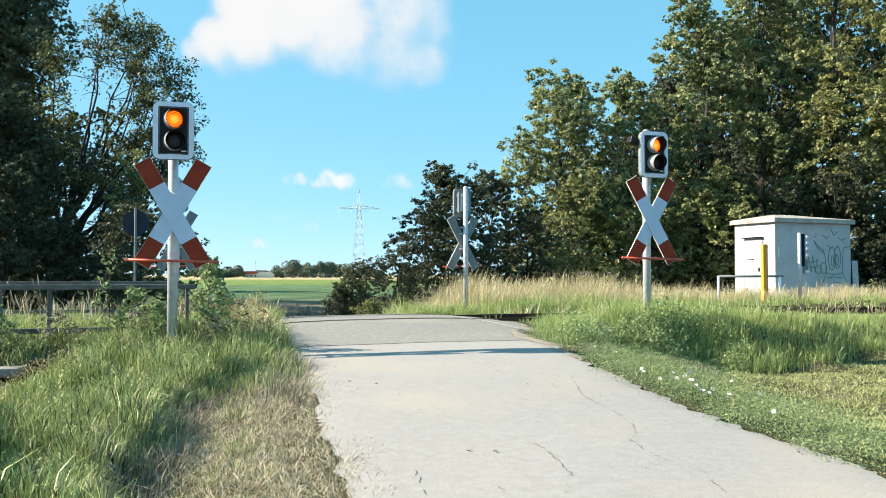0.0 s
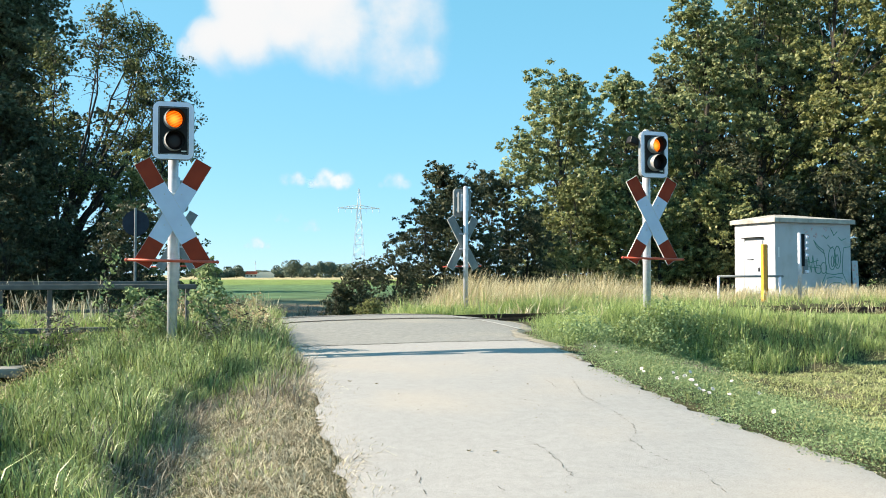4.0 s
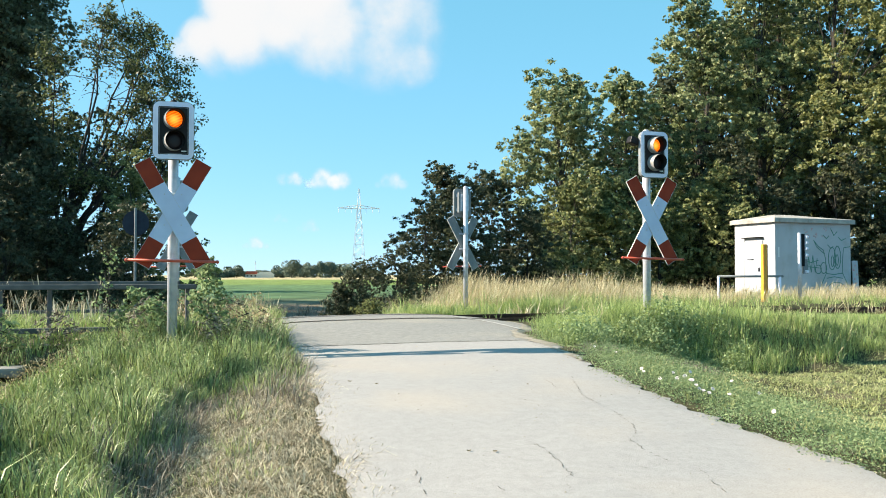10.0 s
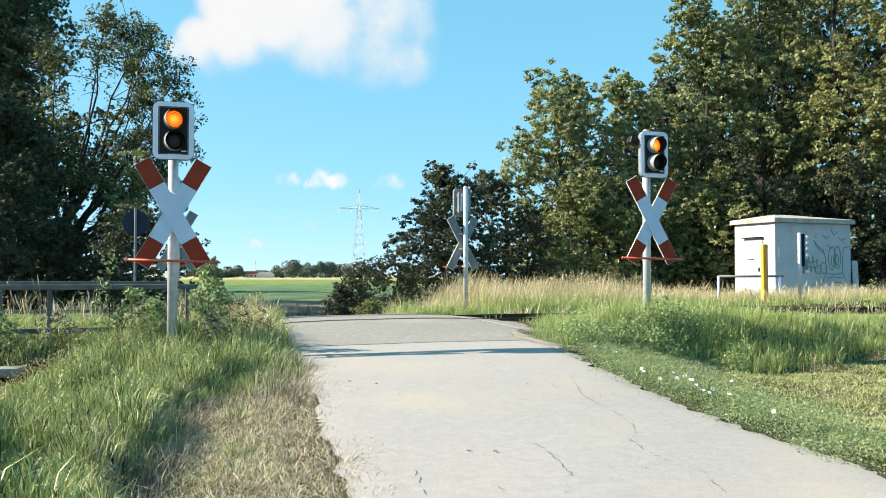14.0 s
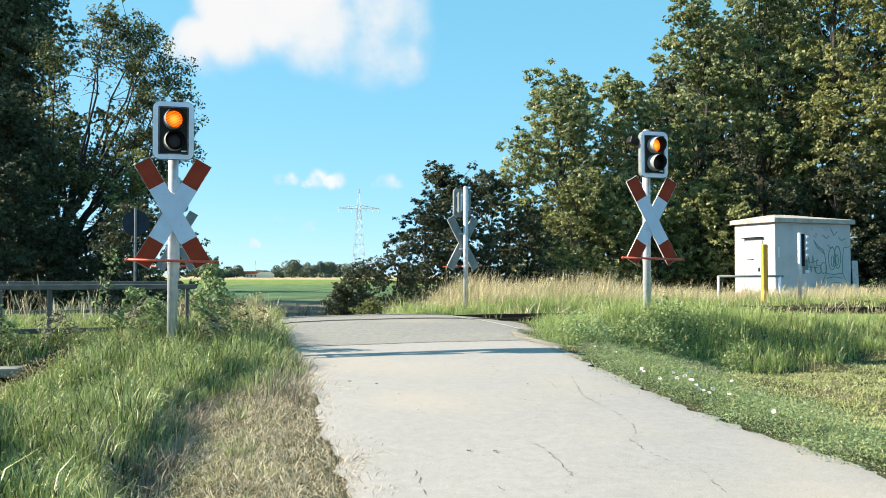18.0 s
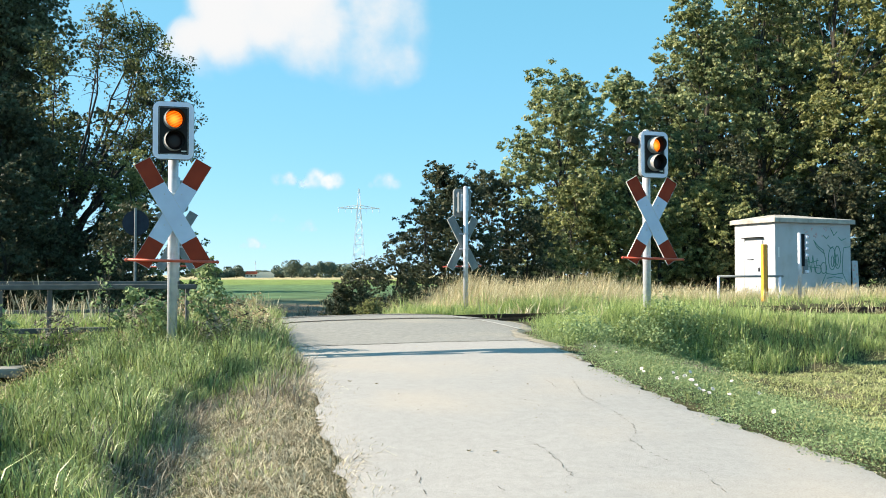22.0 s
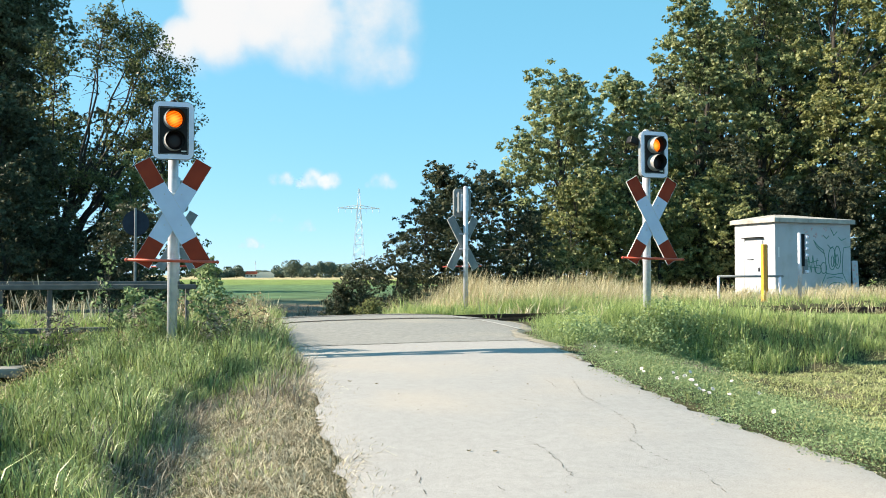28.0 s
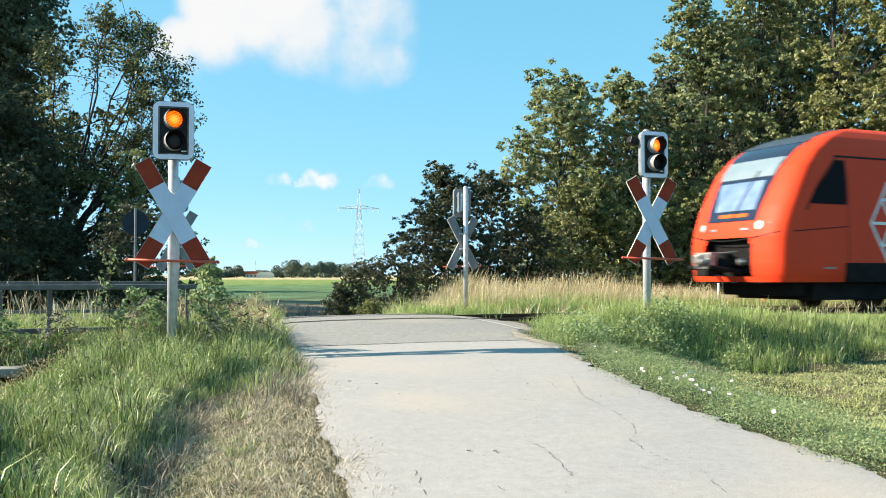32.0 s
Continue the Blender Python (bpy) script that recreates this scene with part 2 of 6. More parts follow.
def road_z(y):
    up = 0.78 * np.clip(y / 10.4, -0.2, 1) - 0.05 * np.exp(-((y - 10.4) / 1.6) ** 2)
    return up - 0.12 * sm(24.0, 46.0, y)


def right_edge(y):
    return road_mid(y) + 1.47 + 0.75 * sm(11.5, 14.0, y) * (1 - sm(15.5, 18.0, y)) + 0.36 * (1 - sm(4.0, 6.6, y)) * sm(0.0, 2.0, y) - 0.14 * np.exp(-((y - 7.9) / 0.8) ** 2)


def left_edge(y):
    return road_mid(y) - 1.47


def ramp(y):
    """Where the approach twists before it meets the level deck."""
    return sm(7.5, 9.3, y) * (1 - sm(11.2, 13.2, y))


def twist(x, y):
    return 0.028 * (np.clip(x, left_edge(y), right_edge(y)) - right_edge(y)) * ramp(y)


def fall(x, y):
    """The drop from the deck to the fields behind the rails."""
    return 0.66 * sm(1.0, 6.0, su(x, y)[1])


def ground_z(x, y):
    """Height of the ground anywhere on the plan."""
    x, y = np.asarray(x, float), np.asarray(y, float)
    s, u = su(x, y)
    wob = 0.16 * np.sin(x * 1.7) + 0.08 * np.sin(x * 5.1)
    right = sm(0.1, 1.0, x - right_edge(y))
    rise = 0.62 * ((1 - right) * (1 - sm(3.6, 6.0, -u)) + right * (1 - sm(4.3, 5.3 + 0.6 * sm(2.0, 5.0, s), -u - wob))) + 0.13 * right * (1 - sm(5.4, 7.6, -u)) * sm(4.8, 5.6, -u)
    far = 0.05 + 0.62 * (1 - sm(13.0, 24.0, u) * 1.0)
    leftfar = 0.62 * (1 - sm(4.0, 11.0, u))
    side = sm(-1.5, 2.0, s)
    beyond = leftfar * (1 - side) + far * side
    plain = np.where(u < 0, 0.13 + np.maximum(rise, 0), 0.13 + beyond)
    plain = plain - 0.3 * (1 - sm(1.35, 2.0, np.abs(u)))
    off = np.maximum(np.maximum(x - right_edge(y), left_edge(y) - x), 0)
    k = 1 - sm(0.1, 2.6 + 2.0 * sm(1.0, 3.0, u) * (1 - side), off)
    near = np.where((y < 54) & (y > -90), 1.0, 0.0) * (1 - sm(42, 54, y))
    z = plain * (1 - k * near) + (road_z(y) + twist(x, y) - fall(x, y) - 0.03) * k * near
    z = np.where(y > 24, z * (1 - sm(24, 40, y) * (1 - side)), z)
    z = z - 0.36 * sm(3.6, 4.6, -x) * sm(6.5, 8.5, y) * (1 - sm(-4.2, -3.3, u))
    z = z + 0.14 * sm(0.5, 1.3, x - right_edge(y)) * (1 - sm(3.0, 5.5, s)) * sm(-5.4, -4.6, u) * (1 - sm(-3.2, -2.2, u))
    z = z + 0.22 * sm(0.64, 0.84, left_edge(y) - x + 0.15 * np.sin(y * 2.3) - 0.36 * (1 - sm(6, 8.5, y)) - 0.2 * np.exp(-((y - 6.3) / 1.3) ** 2)) * sm(2.0, 3.0, y) * (1 - sm(8.6, 9.8, y))
    bumps = 0.035 * np.sin(x * 1.9 + 0.7 * y) * np.sin(y * 1.3 - 0.4 * x) + 0.02 * np.sin(x * 4.7) * np.sin(y * 5.3)
    return z + bumps * np.clip(off - 0.1, 0, 1)


def gz(x, y):
    return float(ground_z(x, y))


# ---- mesh helpers ----
def mesh_np(name, V, F, material=None):
    V, F = np.asarray(V, np.float32), np.asarray(F, np.int32)
    me = bpy.data.meshes.new(name)
    me.vertices.add(len(V))
    me.vertices.foreach_set("co", V.ravel())
    me.loops.add(F.size)
    me.loops.foreach_set("vertex_index", F.ravel())
    me.polygons.add(len(F))
    me.polygons.foreach_set("loop_start", np.arange(0, F.size, F.shape[1], dtype=np.int32))
    me.update(calc_edges=True)
    me.validate()
    if material:
        me.materials.append(material)
    return me


def to_mesh(name, bm, material, smooth=False):
    me = bpy.data.meshes.new(name)
    bmesh.ops.recalc_face_normals(bm, faces=bm.faces)
    bm.to_mesh(me)
    bm.free()
    if smooth:
        for p in me.polygons:
            p.use_smooth = True
    me.materials.append(material)
    return me


def part(name, bm, material, parent, label="", smooth=False):
    ob = new(name, bm if isinstance(bm, bpy.types.Mesh) else to_mesh(name, bm, material, smooth))
    ob.parent = parent
    if label:
        tagged(ob, label)
    return ob


def thing(name, m, label, category, group="", kind=""):
    e = new(name)
    e.empty_display_size = 0.2
    e.matrix_world = m
    return tagged(e, label, category, group, kind)


def box(bm, c, size, bevel=0.0, m=None):
    """A bevelled box in bm at c."""
    r = bmesh.ops.create_cube(bm, size=1.0, matrix=(m or Matrix()) @ Matrix.Translation(c) @ Matrix.Diagonal((*size, 1)))
    if bevel:
        es = list({e for v in r["verts"] for e in v.link_edges})
        bmesh.ops.bevel(bm, geom=es, offset=bevel, segments=2, affect="EDGES", profile=0.6)
    return bm


def rod(bm, a, b, r1, r2=None, seg=12, caps=True):
    a, b = Vector(a), Vector(b)
    d = b - a
    m = Matrix.Translation((a + b) / 2) @ d.to_track_quat("Z", "Y").to_matrix().to_4x4()
    bmesh.ops.create_cone(bm, cap_ends=caps, segments=seg, radius1=r1, radius2=r1 if r2 is None else r2, depth=d.length, matrix=m)
    return bm


def B():
    return bmesh.new()


def prism(pts, y0, y1):
    """A polygon in x and z, thick from y0 to y1."""
    bm = B()
    a = [bm.verts.new((x, y0, z)) for x, z in pts]
    b = [bm.verts.new((x, y1, z)) for x, z in pts]
    bm.faces.new(a), bm.faces.new(b[::-1])
    for i in range(len(pts)):
        j = (i + 1) % len(pts)
        bm.faces.new((a[j], a[i], b[i], b[j]))
    return bm


def rounded(w, h, r, n=6, cx=0.0, cz=0.0):
    out = []
    for sx, sz, a0 in ((1, 1, 0), (-1, 1, 90), (-1, -1, 180), (1, -1, 270)):
        for i in range(n + 1):
            a = radians(a0 + 90 * i / n)
            out.append((cx + sx * (w / 2 - r) + r * math.cos(a), cz + sz * (h / 2 - r) + r * math.sin(a)))
    return out


def ring(outer, inner, y0, y1):
    bm = B()
    v = [[bm.verts.new((x, y, z)) for x, z in p] for p in (outer, inner) for y in (y0, y1)]
    o0, o1, i0, i1 = v
    for i in range(len(outer)):
        j = (i + 1) % len(outer)
        for q in ((o0[i], o0[j], i0[j], i0[i]), (o1[j], o1[i], i1[i], i1[j]), (o0[j], o0[i], o1[i], o1[j]), (i0[i], i0[j], i1[j], i1[i])):
            bm.faces.new(q)
    return bm


# ---- ground, road, track ----
def steps(*spans):
    out = []
    for a, b, d in spans:
        out += list(np.arange(a, b, d))
    return np.array(out + [spans[-1][1]])


def build_ground():
    S = steps((-3000, -600, 400), (-600, -120, 60), (-120, -30, 6), (-30, -12, 1), (-12, 24, 0.25), (24, 60, 2), (60, 200, 10), (200, 1200, 100), (1200, 3000, 450))
    U = steps((-800, -120, 85), (-120, -26, 6), (-26, -17, 1), (-17, 14, 0.25), (14, 40, 1), (40, 160, 8), (160, 600, 55), (600, 3600, 500))
    gs, gu = np.meshgrid(S, U)
    x, y = xy(gs, gu)
    V = np.stack([x, y, ground_z(x, y)], -1).reshape(-1, 3)
    a = np.arange(len(S) * len(U)).reshape(len(U), len(S))
    F = np.stack([a[:-1, :-1], a[:-1, 1:], a[1:, 1:], a[1:, :-1]], -1).reshape(-1, 4)
    m, n, l = nodes_of("soil_and_fields")
    b = n["Principled BSDF"]
    tc, sep = n.new("ShaderNodeTexCoord"), n.new("ShaderNodeSeparateXYZ")
    l.new(tc.outputs["Object"], sep.inputs[0])
    t1, t2 = n.new("ShaderNodeTexNoise"), n.new("ShaderNodeTexNoise")
    t1.inputs["Scale"].default_value, t1.inputs["Detail"].default_value = 1.6, 8
    t2.inputs["Scale"].default_value, t2.inputs["Detail"].default_value = 0.03, 4
    l.new(tc.outputs["Object"], t1.inputs["Vector"]), l.new(tc.outputs["Object"], t2.inputs["Vector"])
    near = ramp_of(n, [(0.3, (0.04, 0.045, 0.022)), (0.5, (0.07, 0.068, 0.036)), (0.72, (0.15, 0.128, 0.085))])
    l.new(t1.outputs["Fac"], near.inputs[0])
    # crop bands by distance
    jit = n.new("ShaderNodeMath")
    jit.operation = "MULTIPLY_ADD"
    l.new(t2.outputs["Fac"], jit.inputs[0])
    jit.inputs[1].default_value = 14
    l.new(sep.outputs["Y"], jit.inputs[2])
    mp = n.new("ShaderNodeMapRange")
    mp.inputs["From Min"].default_value, mp.inputs["From Max"].default_value = 0, 800
    l.new(jit.outputs[0], mp.inputs["Value"])
    far = ramp_of(n, [(0.0, (0.26, 0.2, 0.14)), (0.066, (0.24, 0.19, 0.13)), (0.074, (0.09, 0.15, 0.075)), (0.15, (0.11, 0.18, 0.08)), (0.18, (0.17, 0.23, 0.065)), (0.33, (0.2, 0.26, 0.075)), (0.36, (0.46, 0.38, 0.22)), (0.8, (0.42, 0.36, 0.2))])
    l.new(mp.outputs[0], far.inputs[0])
    sel = n.new("ShaderNodeMapRange")
    sel.inputs["From Min"].default_value, sel.inputs["From Max"].default_value = 30, 42
    l.new(sep.outputs["Y"], sel.inputs["Value"])
    mx = n.new("ShaderNodeMix")
    mx.data_type = "RGBA"
    t3 = n.new("ShaderNodeTexNoise")
    t3.inputs["Scale"].default_value, t3.inputs["Detail"].default_value = 0.35, 8
    l.new(tc.outputs["Object"], t3.inputs["Vector"])
    rows = ramp_of(n, [(0.35, (0.6, 0.6, 0.6)), (0.65, (1.25, 1.25, 1.25))])
    l.new(t3.outputs["Fac"], rows.inputs[0])
    crop = n.new("ShaderNodeMix")
    crop.data_type, crop.blend_type = "RGBA", "MULTIPLY"
    crop.inputs["Factor"].default_value = 1
    l.new(far.outputs[0], crop.inputs[6]), l.new(rows.outputs[0], crop.inputs[7])
    l.new(sel.outputs[0], mx.inputs["Factor"]), l.new(near.outputs[0], mx.inputs[6]), l.new(crop.outputs[2], mx.inputs[7])
    l.new(mx.outputs[2], b.inputs["Base Color"])
    b.inputs["Roughness"].default_value = 0.95
    b.inputs["Specular IOR Level"].default_value = 0.1
    bp = n.new("ShaderNodeBump")
    bp.inputs["Strength"].default_value, bp.inputs["Distance"].default_value = 0.6, 0.03
    l.new(t1.outputs["Fac"], bp.inputs["Height"]), l.new(bp.outputs[0], b.inputs["Normal"])
    g = new("ground", mesh_np("ground", V, F, m))
    for p in g.data.polygons:
        p.use_smooth = True
    tagged(g, "earthy verge ground running out into flat crop fields", "ground", kind="structure")


def road_material(name, c1, c2, dirt):
    m, n, l = nodes_of(name)
    b = n["Principled BSDF"]
    tc = n.new("ShaderNodeTexCoord")

    def tex(kind, scale, detail=4):
        t = n.new(kind)
        t.inputs["Scale"].default_value = scale
        if "Detail" in t.inputs:
            t.inputs["Detail"].default_value = detail
        l.new(tc.outputs["Object"], t.inputs["Vector"])
        return t

    big, mid, grit = tex("ShaderNodeTexNoise", 0.7, 6), tex("ShaderNodeTexNoise", 14, 10), tex("ShaderNodeTexNoise", 130, 4)
    r = ramp_of(n, [(0.35, c2), (0.65, c1)])
    l.new(mid.outputs["Fac"], r.inputs[0])
    d = ramp_of(n, [(0.5, (0, 0, 0)), (0.72, (0.55, 0.55, 0.55))])
    l.new(big.outputs["Fac"], d.inputs[0])
    mx = n.new("ShaderNodeMix")
    mx.data_type = "RGBA"
    l.new(d.outputs[0], mx.inputs["Factor"]), l.new(r.outputs[0], mx.inputs[6])
    mx.inputs[7].default_value = (*dirt, 1)
    g = ramp_of(n, [(0.3, (0.72, 0.72, 0.72)), (0.6, (1.08, 1.08, 1.08))])
    l.new(grit.outputs["Fac"], g.inputs[0])
    mu = n.new("ShaderNodeMix")
    mu.data_type, mu.blend_type = "RGBA", "MULTIPLY"
    mu.inputs["Factor"].default_value = 1
    l.new(mx.outputs[2], mu.inputs[6]), l.new(g.outputs[0], mu.inputs[7])
    l.new(mu.outputs[2], b.inputs["Base Color"])
    b.inputs["Roughness"].default_value = 0.9
    b.inputs["Specular IOR Level"].default_value = 0.25
    bp = n.new("ShaderNodeBump")
    bp.inputs["Strength"].default_value, bp.inputs["Distance"].default_value = 0.35, 0.006
    l.new(grit.outputs["Fac"], bp.inputs["Height"]), l.new(bp.outputs[0], b.inputs["Normal"])
    return m


M["road"] = road_material("pale_worn_asphalt", (0.361, 0.346, 0.338), (0.327, 0.313, 0.305), (0.43, 0.375, 0.325))
M["deck"] = road_material("grey_deck_asphalt", (0.295, 0.285, 0.27), (0.23, 0.225, 0.215), (0.36, 0.33, 0.28))
# brown dirt set darker, so its colour adds to the shade there
M["dirt"] = road_material("shade_toned_dirt", (0.17, 0.125, 0.085), (0.11, 0.082, 0.056), (0.26, 0.205, 0.145))


def road_strip(name, y0, y1, dy, lift, material, label):
    ys = np.concatenate([np.arange(-90, y0, 2.0) if y0 < 0 else np.array([]), np.arange(y0, y1 + dy / 2, dy)])
    ks = np.linspace(-1, 1, 25)
    V, F = [], []
    for y in ys:
        rl = 0.1 * noise.noise(Vector((y * 1.7, 3.1, 0))) + 0.07 * noise.noise(Vector((y * 5, 9.1, 0))) + 0.05 * noise.noise(Vector((y * 19, 9.1, 4)))
        rr = 0.1 * noise.noise(Vector((y * 1.5, 7.7, 0))) + 0.08 * noise.noise(Vector((y * 5, 1.1, 0))) + 0.06 * noise.noise(Vector((y * 19, 1.1, 4)))
        a, b = float(left_edge(y)) + rl, float(right_edge(y)) + rr
        for k in ks:
            x = a + (b - a) * (k + 1) / 2
            crown = 0.03 * (1 - k * k) * (1 - 0.7 * float(ramp(y))) + float(twist(x, y)) - float(fall(x, y))
            sag = 0.012 * noise.noise(Vector((x * 0.8, y * 0.8, 5)))
            edge = -0.01 if abs(k) > 0.99 else 0
            V.append((x, y, float(road_z(y)) + lift + crown + sag + edge))
    n = len(ks)
    for i in range(len(ys) - 1):
        for j in range(n - 1):
            F.append((i * n + j, i * n + j + 1, (i + 1) * n + j + 1, (i + 1) * n + j))
    ob = new(name, mesh_np(name, V, F, material))
    for p in ob.data.polygons:
        p.use_smooth = True
    return tagged(ob, label, "road", kind="structure")


build_ground()
road_strip("road", -6, 11.0, 0.05, 0.0, M["road"], "pale cracked asphalt farm road climbing to the tracks")
road_strip("road_crossing_deck", 11.0, 17.4, 0.2, 0.004, M["deck"], "grey patched asphalt deck across the railway")
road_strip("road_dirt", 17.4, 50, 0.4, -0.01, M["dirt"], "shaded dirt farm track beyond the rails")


def road_top(x, y):
    k = (x - float(left_edge(y))) / (float(right_edge(y)) - float(left_edge(y))) * 2 - 1
    return float(road_z(y)) + 0.03 * (1 - k * k) * (1 - 0.7 * float(ramp(y))) + float(twist(x, y)) - float(fall(x, y)) + 0.012 * noise.noise(Vector((x * 0.8, y * 0.8, 5)))


CRACKS = [
    [(-0.17, 5.26), (-0.14, 5.1), (-0.12, 4.92), (-0.08, 4.73)],
    [(-0.08, 5.33), (-0.04, 5.41)],
    [(0.6, 5.85), (0.61, 5.68), (0.65, 5.56), (0.69, 5.34), (0.72, 5.01)],
    [(0.65, 5.01), (0.8, 5.16), (0.93, 5.21), (1.1, 5.23), (1.28, 5.26)],
    [(0.91, 7.97), (0.94, 7.5)],
    [(1.26, 6.72), (1.32, 6.28), (1.28, 6.06), (1.21, 5.85), (1.25, 5.61), (1.34, 5.33)],
    [(1.47, 5.24), (1.48, 5.03), (1.49, 4.73)],
    [(0.31, 4.9), (0.32, 4.75)],
    [(0.66, 4.9), (0.69, 4.78)],
    [(0.44, 6.11), (0.57, 6.34)],
    [(-0.36, 7.12), (-0.37, 7.0)],
    [(0.76, 5.88), (1.02, 5.98)],
    [(1.16, 8.22), (1.11, 7.3), (1.21, 6.93)],
    [(-1.08, 8.11), (-0.74, 8.01)],
]


def build_cracks():
    """Jagged open cracks, each a thin dark groove filler lying on the road."""
    rnd = random.Random(5)
    road = bpy.data.objects["road"]
    for line in CRACKS:
        pts = []
        for (ax, ay), (bx, by) in zip(line, line[1:]):
            n = max(2, int(math.hypot(bx - ax, by - ay) / 0.035))
            pts += [(ax + (bx - ax) * i / n + rnd.uniform(-0.014, 0.014), ay + (by - ay) * i / n + rnd.uniform(-0.014, 0.014)) for i in range(n)]
        bm, last = B(), None
        for i, (x, y) in enumerate(pts):
            w = rnd.uniform(0.0004, 0.0028)
            z = road_top(x, y) + 0.003
            cur = (bm.verts.new((x - w, y - w, z)), bm.verts.new((x + w, y + w, z)))
            if last and rnd.random() > 0.22:
                bm.faces.new((last[0], last[1], cur[1], cur[0]))
            last = cur
        part("crack", bm, M["sleeper"], road, "dark open crack")


build_cracks()


def flat_line(name, pts, w, lift, material, parent, label=""):
    """A thin flush strip on the road through points of the plan."""
    bm, last = B(), None
    n = 24
    P = [Vector(p) for p in pts]
    path = [a.lerp(b, i / n) for a, b in zip(P, P[1:]) for i in range(n)] + [P[-1]]
    for i, p in enumerate(path):
        d = (path[min(i + 1, len(path) - 1)] - path[max(i - 1, 0)]).normalized()
        q = Vector((-d.y, d.x)) * w / 2
        cur = [bm.verts.new((v.x, v.y, road_top(v.x, v.y) + lift)) for v in (p - q, p + q)]
        if last:
            bm.faces.new((last[0], last[1], cur[1], cur[0]))
        last = cur
    return part(name, bm, material, parent, label)


def build_deck():
    deck = bpy.data.objects["road_crossing_deck"]
    for u, w, m, name in ((-0.76, 0.07, "rust", "rail_head"), (-0.69, 0.07, "black", "flange_groove"), (0.76, 0.07, "rust", "rail_head"), (0.69, 0.07, "black", "flange_groove")):
        a, b = xy(-3.4, u), xy(2.0, u)
        hit = []
        for i in range(200):
            x, y = a[0] + (b[0] - a[0]) * i / 199, a[1] + (b[1] - a[1]) * i / 199
            if left_edge(y) + 0.1 < x < right_edge(y) - 0.1:
                hit.append((x, y))
        flat_line(name, [hit[0], hit[-1]], w, 0.012, M[m], deck, "worn rail head flush with the deck" if m == "rust" else "dark flange groove")
    flat_line("edge_line", [(0.1, 15.9), (0.6, 14.8), (1.06, 12.6)], 0.045, 0.014, M["worn_line"], deck, "worn white edge line")
    flat_line("seam", [(-1.75, 11.02), (1.1, 11.02)], 0.007, 0.01, M["sleeper"], deck, "tarred joint between road and deck")


build_deck()


def build_dry_leaves():
    """A few dry leaves on the asphalt."""
    rnd = random.Random(8)
    for x, y in ((0.32, 5.59), (-0.57, 7.79), (-0.82, 7.98), (0.16, 5.62)):
        z = road_top(x, y) + 0.004
        t = thing("dry_leaf", pose(x, y, z, rnd.uniform(-8, 8), rnd.uniform(-8, 8), rnd.uniform(0, 360)), "curled brown dry leaf lying on the road", "leaf", "dry leaves")
        bm = B()
        n, q = 6, rnd.uniform(0.013, 0.022)
        rows = []
        for i in range(n + 1):
            f = i / n
            half = q * 0.42 * math.sin(math.pi * (0.06 + 0.9 * f))
            rows.append([bm.verts.new((2 * q * (f - 0.5), k * half, 0.006 * k * k + 0.012 * (f - 0.5) ** 2)) for k in (-1, 0, 1)])
        for u, v in zip(rows, rows[1:]):
            for k in (0, 1):
                bm.faces.new((u[k], u[k + 1], v[k + 1], v[k]))
        part("leaf_blade", bm, M["dock"], t)


build_dry_leaves()


def build_shoulder(y0, y1):
    """Pale sand washed up along the ragged right edge of the road."""
    bm, last = B(), None
    for i in range(200):
        y = y0 + (y1 - y0) * i / 199
        wide = 0.1 + 0.3 * noise.noise(Vector((y * 1.6, 4.4, 1))) + 0.16 * noise.noise(Vector((y * 7, 4.4, 1))) + 0.2 * float(sm(9.4, 11.0, y) * (1 - sm(12.6, 14.0, y)))
        wide = max(0.05, wide)
        cur = []
        for k in range(5):
            lap = 0.07 + 0.06 * noise.noise(Vector((y * 3.3, 8.8, 2))) + 0.05 * noise.noise(Vector((y * 11, 8.8, 2)))
            x = float(right_edge(y)) - lap + (lap + wide) * k / 4
            top = road_top(min(x, float(right_edge(y)) - 0.05), y) + 0.004
            z = top if k < 2 else top + (min(gz(x, y), top) - 0.03 - top) * (k - 1) / 3
            cur.append(bm.verts.new((x, y, z)))
        if last:
            for k in range(4):
                bm.faces.new((last[k], last[k + 1], cur[k + 1], cur[k]))
        last = cur
    ob = new("sand_shoulder", to_mesh("sand_shoulder", bm, M["sand"], True))
    tagged(ob, "pale sand along the ragged road edge", "sand", kind="stuff")


build_shoulder(9.2, 14.6)


